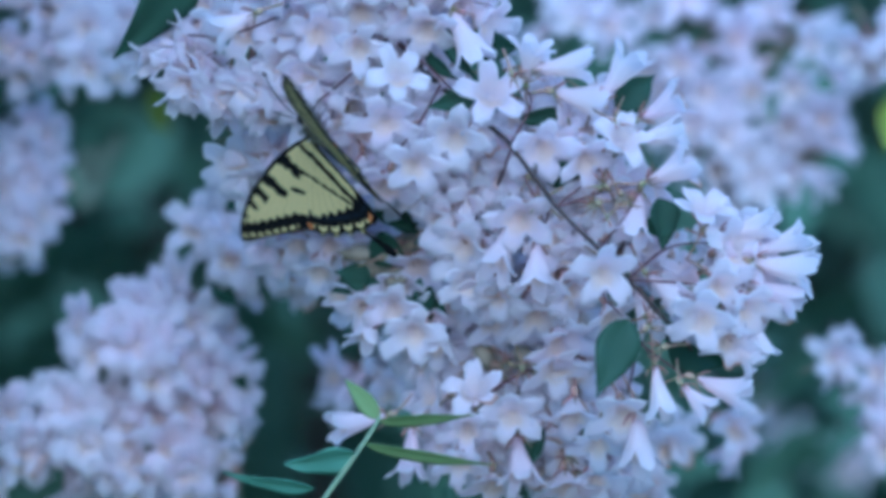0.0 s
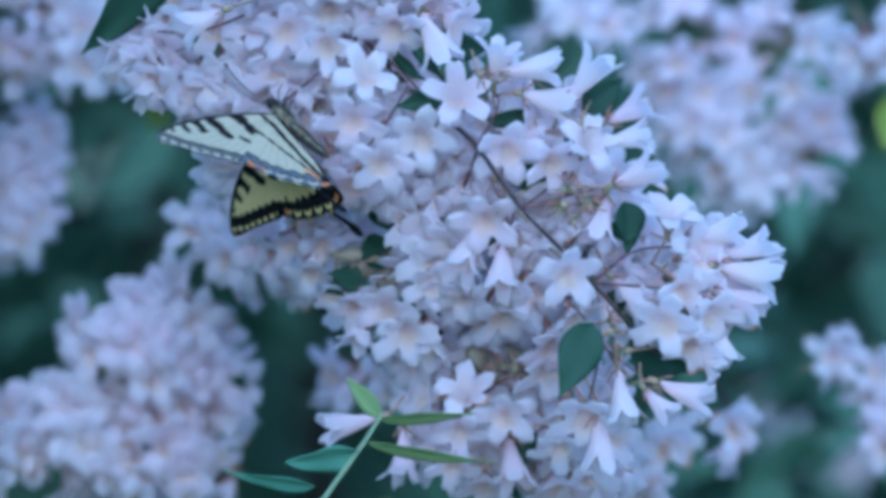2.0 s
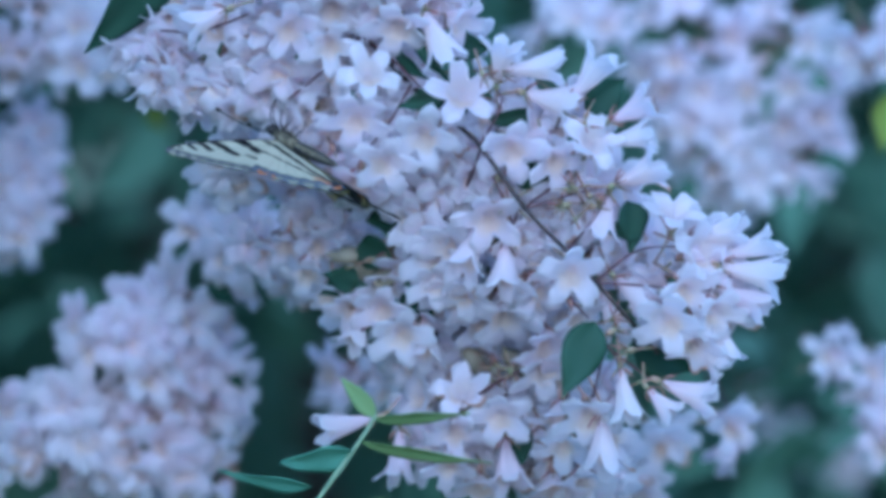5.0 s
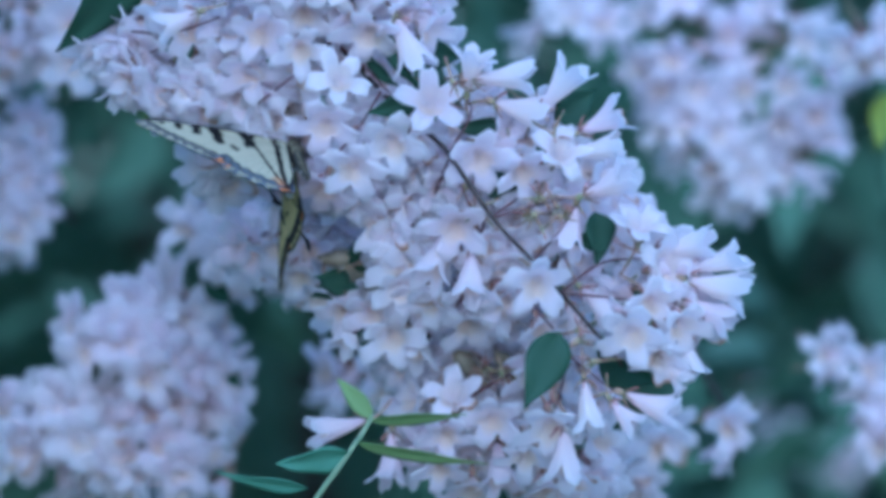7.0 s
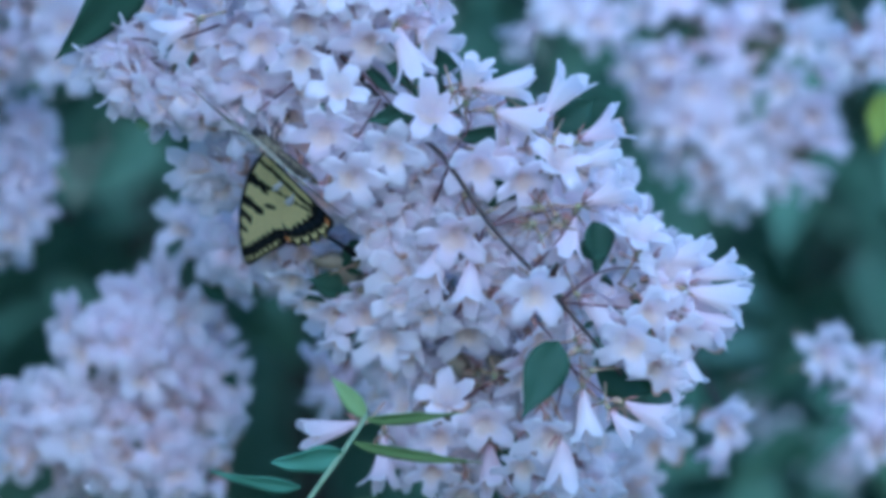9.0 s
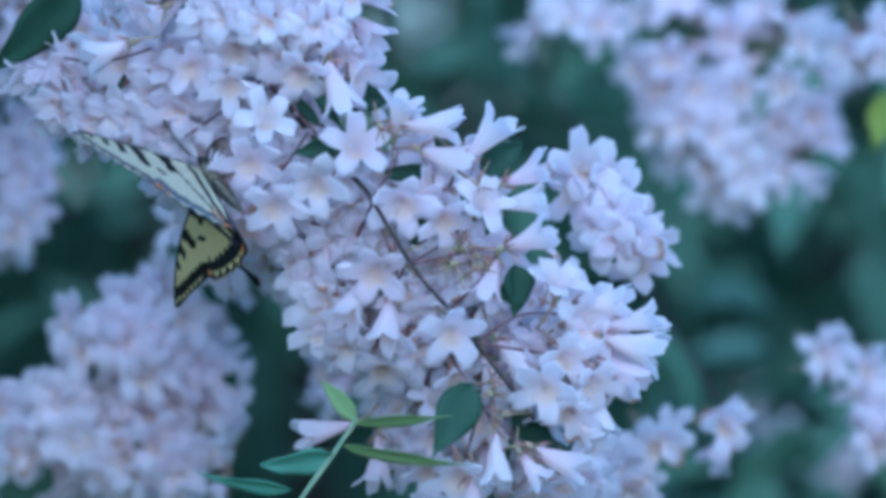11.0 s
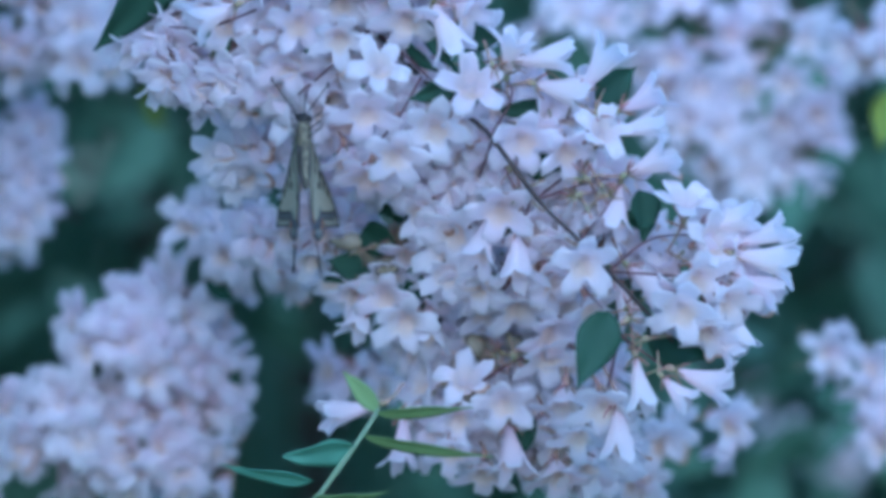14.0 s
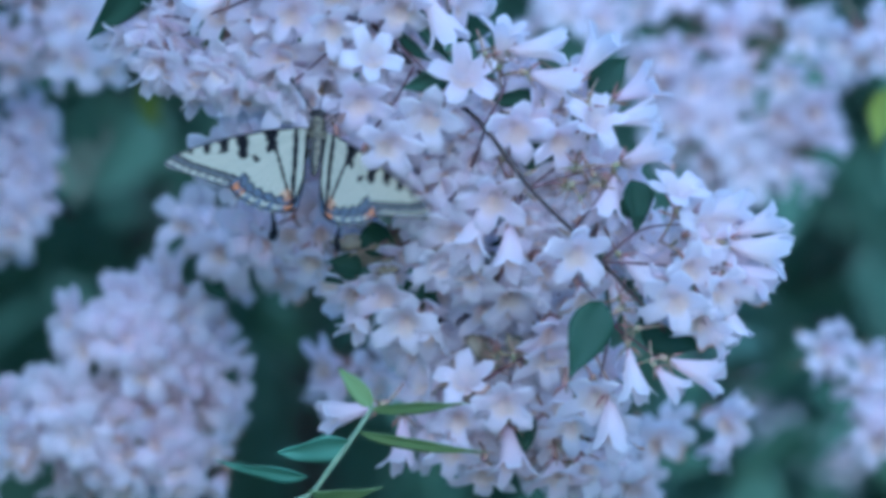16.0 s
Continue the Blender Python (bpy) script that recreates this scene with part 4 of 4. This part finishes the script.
def build_butterfly():
    """x to its right, y forward, z to its back; the wing hinges sit on the thorax."""
    ob = root("butterfly", HOME, "tiger-striped yellow and black swallowtail butterfly feeding on the flowers", "butterfly")
    bm = bmesh.new()
    spindle(bm, [(3.6, 0, 0.6, 0.6), (3.0, 0, 1.6, 1.6), (0.5, 0.1, 2.3, 2.3), (-3, 0, 2.3, 2.3), (-5.6, -0.2, 1.6, 1.7), (-6.4, -0.3, 1.0, 1.1)])
    rnd = random.Random(4)
    for _ in range(160):
        a, y = rnd.uniform(0, 6.28), rnd.uniform(-5, 3)
        w = Vector((math.cos(a), 0, math.sin(a)))
        q = w * 2.3 * MM + Vector((0, y * MM, 0))
        tube(bm, [q, q + (w * rnd.uniform(0.6, 1.4) + Vector((0, -0.7, 0))) * MM], 0.09 * MM, 0.03 * MM, 3)
    part("thorax", bm, FUZZ, ob, "furry yellowish thorax")
    bm = bmesh.new()
    spindle(bm, [(-5.6, -0.3, 1.2, 1.3), (-8, -0.5, 1.6, 1.7), (-13, -0.9, 1.5, 1.6), (-18, -1.4, 1.1, 1.2), (-21, -1.7, 0.6, 0.7), (-21.8, -1.8, 0.2, 0.2)])
    abdomen = part("abdomen", bm, FUZZ, ob, "yellow abdomen with black stripes")
    for a in (90, 35, 145, -40, -140):
        bm = bmesh.new()
        line = glide([Vector((w * math.cos(radians(a)), y, z + w * math.sin(radians(a)))) * MM for y, z, w in ((-6, -0.3, 1.35), (-9, -0.6, 1.6), (-14, -1.0, 1.45), (-18, -1.4, 1.1), (-21, -1.7, 0.65))], 5)
        tube(bm, line, (0.75 if a == 90 else 0.42) * MM, 0.25 * MM, 6)
        part("stripe", bm, FUR, abdomen, "black stripe")
    bm = bmesh.new()
    ball(bm, Vector((0, 4.7, -0.3)) * MM, 1.8 * MM, 8, 12, (1.1, 0.95, 1))
    head = part("head", bm, FUR, ob, "black furry head")
    for s in (1, -1):
        bm = bmesh.new()
        ball(bm, Vector((s * 1.4, 5.2, -0.1)) * MM, 1.15 * MM, 8, 10)
        part("eye", bm, SHELL, head, "black round eye")
        bm = bmesh.new()
        tube(bm, glide([Vector(q) * MM for q in ((s * 0.6, 5.8, 0.6), (s * 2.5, 10, 2.2), (s * 5.5, 15.5, 3.0), (s * 8, 19.5, 2.8))], 5), 0.2 * MM, 0.16 * MM, 6)
        ball(bm, Vector((s * 8.3, 20, 2.8)) * MM, 0.5 * MM, 5, 8, (1, 2.2, 1))
        part("antenna", bm, SHELL, head, "thin black clubbed antenna")
        for y, reach in ((2.5, 6.5), (-0.5, 7), (-3, 7.5)):
            bm = bmesh.new()
            tube(bm, glide([Vector(q) * MM for q in ((s * 1.4, y, -1.6), (s * 3.6, y + 1.8, -3.6), (s * 4.2, y + 1.4, -reach + 3), (s * 4.8, y + 2.6, -reach))], 4), 0.26 * MM, 0.14 * MM, 6)
            part("leg", bm, SHELL, ob, "thin black leg")
    bm = bmesh.new()
    tube(bm, glide([Vector(q) * MM for q in ((0, 5.6, -1.2), (0, 8.5, -3.5), (0, 9.5, -7.5), (0, 8.5, -11))], 5), 0.24 * MM, 0.14 * MM, 6)
    part("proboscis", bm, SHELL, head, "thin black proboscis")
    wings = {}
    for side, word in ((1, "right"), (-1, "left")):
        wings["fore", side] = link("forewing", wing_mesh("forewing", FORE_LINE, fore_colour, side), ob, None, "yellow forewing with black tiger stripes")
        wings["hind", side] = link("hindwing", wing_mesh("hindwing", HIND_LINE, tail_colour, side, True), ob, None, "tailed hindwing with black edge and orange spots")
    return ob, wings


BUTTERFLY, WINGS = build_butterfly()


# ---- what moves ----
def swayed(rows, pivot):
    """Poses of a thing that swings in the wind: seconds, mm across, mm up, degrees of lean."""
    return [(t, pose(pivot.x + x * MM, pivot.y, pivot.z + z * MM, 0, lean, 0)) for t, x, z, lean in rows]


def motions():
    walk(MAIN, swayed([(0, 0, 0, 0), (.5, -6.9, -3.4, .66), (1, -11.3, -1.2, .29), (1.5, -.3, -.8, 0), (2, -9.8, -.2, .93), (2.5, -9.3, -2.5, 1.22), (3, -2.2, 1.9, .34), (3.5, -8.1, -1.1, 1.12),
                       (4, -5.6, 1.4, .29), (4.7, -9, 0, .9), (5.3, -7.5, -.4, 1), (5.9, -13, -1.6, 1.7),
                       (6.5, -13.8, -2.8, 2.15), (7, -17.1, -2.4, 2.22), (7.5, -16.2, -.4, 1.64), (8, -15.4, -1.4, 2.03), (8.5, -20.1, -3.7, 2.4), (9, -16.4, -4.9, 2.43), (9.8, -22, -6, 3.2), (10.6, -33, -10.5, 4.4),
                       (11.3, -42.9, -15.5, 5.81), (11.5, -37.6, -10.5, 5.59), (12, -27.4, -11.8, 3.99), (12.5, -12.6, -2.1, 0.58), (13, -8.5, 0.1, 0.63), (13.5, -6.1, 2, 0.09), (14, -4, 1.1, 0.03), (14.5, -5.9, 0.7, 0.37),
                       (15, -7.9, 0.8, 0.5), (15.5, -11.1, -1.3, 1.33), (16, -5, 3.7, 0.12)], HOME))
    walk(LOW, swayed([(0, 0, 0, 0), (.5, -1.5, -1, 0), (1, -2.3, -1.3, 0), (1.5, -.9, -1, 0), (2, -1.8, -.6, 0), (2.5, -1.8, -.8, 0), (3, -2, -.5, 0), (3.5, -2.3, -1, 0), (4, -1.8, -.5, 0), (6.5, -3.8, -2.4, 0),
                      (7, -3.9, -2.2, 0), (7.5, -4.3, -2, 0), (8, -4.8, -2.3, 0), (8.5, -4.9, -2.8, 0), (9, -5, -3.1, 0), (11.3, -6.9, -3, 0), (11.5, -5.9, -2.4, 0), (12, -4.1, -1.4, 0), (12.5, -2, 1.3, 0),
                      (13, -1.5, 1.8, 0), (13.5, -0.3, 2.5, 0), (14, -0.8, 2, 0), (14.5, -0.4, 1.3, 0), (15, -0.7, 0.7, 0), (15.5, -0.4, 0.7, 0), (16, 0.3, 1.3, 0)], HOME + place(0, 0, 26)))
    walk(SHOOT_PLANT, swayed([(0, 0, 0, 0), (1, .5, .2, 0), (2, .8, .4, 0), (3, .5, .3, 0), (4, .2, .5, 0), (6.5, -.2, -.5, 0), (8, .5, 0, 0), (9, -.7, -.2, 0), (11.3, -5.5, -0.9, 0), (11.5, -6.4, -0.9, 0), (12, -5.4, -1.3, 0),
                              (12.5, -0.2, 0, 0), (13, 0, 0.5, 0), (13.5, 0.4, 1, 0), (14, 1.2, 1, 0), (14.5, 0.5, 0.5, 0), (15, -0.2, -0.8, 0), (15.5, 0.4, -0.3, 0), (16, 0.8, 1.7, 0)], HOME + place(0, 0, -18)))
    walk(MID_BACK, swayed([(0, 0, 0, 0), (1, -3, -.5, 0), (2, -3, 0, 0), (3, -1.5, .5, 0), (4, -3, .5, 0), (6.5, -6, -1, 0), (7.5, -7, -.5, 0), (9, -8, -2, 0), (11.3, -16, -4, 0), (12, -11, -3, 0), (12.5, -5, 0, 0), (13.5, -2, 1, 0), (16, -2, 1, 0)], HOME))
    walk(TOP_LEFT, swayed([(0, 0, 0, 0), (1, -.6, 0, 0), (2, -.6, 0, 0), (4, -.8, 0, 0), (7, -3, 0, 0), (9, -3.2, 0, 0), (11.4, -5, 0, 0), (12.5, -1.5, 0, 0), (14, 0, 0, 0), (16, 0, 0, 0)], HOME))
    # the butterfly: seconds; mm across, behind and up; its turn; how far the right and left wings are raised, in degrees
    flight = [
        (0,-38.5,7.9,35,127.5,-28.8,-80.9,19.6,26.9), (0.2,-38,8,34.3,123.7,-22,-65,15.3,27), (0.5,-42.9,8,37,109,-20.9,-66.6,25.9,30.3), (0.7,-44.5,7.2,36.1,116,-30.8,-82.7,45.2,35.8),
        (0.8,-45.7,6.8,37.4,113.7,-28.8,-87.3,46.1,39.6), (1,-46.7,6,41.1,120.9,-7.8,-93.2,25,59.6), (1.2,-42.9,6,39,120.2,-20.4,-90.9,37.8,41), (1.5,-38.9,6,40.7,126.8,-22.1,-96.3,41.2,44.5),
        (2,-47.2,6,39.5,135.2,-23.4,-106.3,46,44), (2.5,-47.5,6,36.6,132.1,-25,-107.8,46,43), (2.7,-41.1,2.8,33.8,148,-28.1,-110.6,34.2,27.9), (3,-40.8,-2,33,144,-26.1,-106.4,7.6,6.4),
        (3.2,-38.2,-0.4,36,142.3,-16.4,-100.1,21.5,24.4), (3.3,-41.3,0.4,37.4,133.8,-25,-118,30.6,20), (3.5,-43,2,36.7,136.4,-22,-120.3,44.3,17), (3.7,-44.4,2,36.9,142.9,-7.1,-114.8,41.7,16),
        (4,-46.4,2,35.8,146.9,-7.4,-118.4,18.1,17), (6.3,-45,14.9,29.5,147.7,-30.8,-125.9,28.9,8.7), (6.5,-45.1,15,29.1,147,-35,-128,27,8), (6.8,-47.2,15,29.5,138.9,-30.5,-121.3,17.8,25.8), (7,-41.8,15,29.6,120.7,-56.1,-116.9,64.2,21.6), (7.2,-37.3,15,31.4,134.2,-50.1,-143.1,53.9,41.1),
        (7.5,-42.6,15,28.8,140,-40,-135,33,22), (8,-46.4,9,29.8,141.1,-26.7,-106.9,20,17.4), (8.2,-45.6,9,27.7,153.7,-27.8,-103.2,17.4,19.1), (8.5,-53.4,9,30.7,139.9,-25.1,-107.7,20.1,25.3),
        (9,-48.8,9,30.2,133.7,-36,-96.8,25.2,18.7), (9.2,-50.9,9,30.3,129.5,-36.3,-97.2,20,24.1), (11.3,-67.9,-5.3,19.9,133.3,-36.1,-119.8,36.6,39.6), (11.5,-69,-8,19,127.7,-27.9,-116,25,35),
        (11.8,-67.1,-10.4,24,115.7,-26.8,-112.6,17.2,29.3), (12,-64.1,-12,19.5,131.4,-29.3,-109.2,21.7,15), (12.2,-55.8,-8.8,19.5,146.2,-32,-109.8,24.1,14.7), (12.5,-47.8,-4,23.8,149.7,-31.8,-116.9,21.8,6),
        (12.8,-42,-7.6,26.6,148.1,-24.6,-130.2,27.8,18.6), (13,-38.5,-10,27.6,144,-20,-146,39,27), (13.2,-36.7,-12.4,29.3,148.2,-14.2,-158.8,46,35), (13.5,-34.8,-16,30,152.7,-10,-177.6,45.6,47),
        (13.8,-38.6,-14,31.5,135.2,-8.4,-166.9,56.4,60.5), (14,-39,-12.7,32.8,124.7,-5.2,-169,95,69.5), (14.1,-39.7,-12,31.4,138.6,2,-165.8,79.8,66.4), (14.3,-34.5,-12,31.2,172.2,-12.2,149.1,49.5,40),
        (14.4,-35.7,-12,32.7,171.8,-18.2,156.5,44.3,33.5), (14.5,-35.4,-12,28.5,175,-30,-177,34,42), (14.6,-34.5,-12.4,31.6,158.6,-29.3,171.3,41.4,54.7), (14.8,-38.8,-13.2,32.2,150.4,-19.6,-177.2,34.9,62),
        (15,-40.9,-14,29.9,157.6,-18.8,-178.4,29.3,68.2), (15.3,-38.7,-15.2,28.8,144.3,-25.6,-171.4,34.5,49.9), (15.5,-39,-16,27.8,144,-31,-163,40,41), (15.8,-36.2,-17.2,30.1,136.8,-26.6,-165.6,29.6,47.6),
        (16,-33.6,-18,33.8,133,-11,-172,36,35),
    ]
    walk(BUTTERFLY, [(t, pose(HOME.x + x * MM, y * MM, HOME.z + z * MM, rx, ry, rz)) for t, x, y, z, rx, ry, rz, right, left in flight])
    for (kind, side), wing in WINGS.items():
        sink = 0.0 if kind == "fore" else -0.25
        walk(wing, [(row[0], pose(side * 2.0 * MM, 0, (1.2 + sink) * MM, 0, -side * (row[7] if side > 0 else row[8]), 0)) for row in flight])


motions()
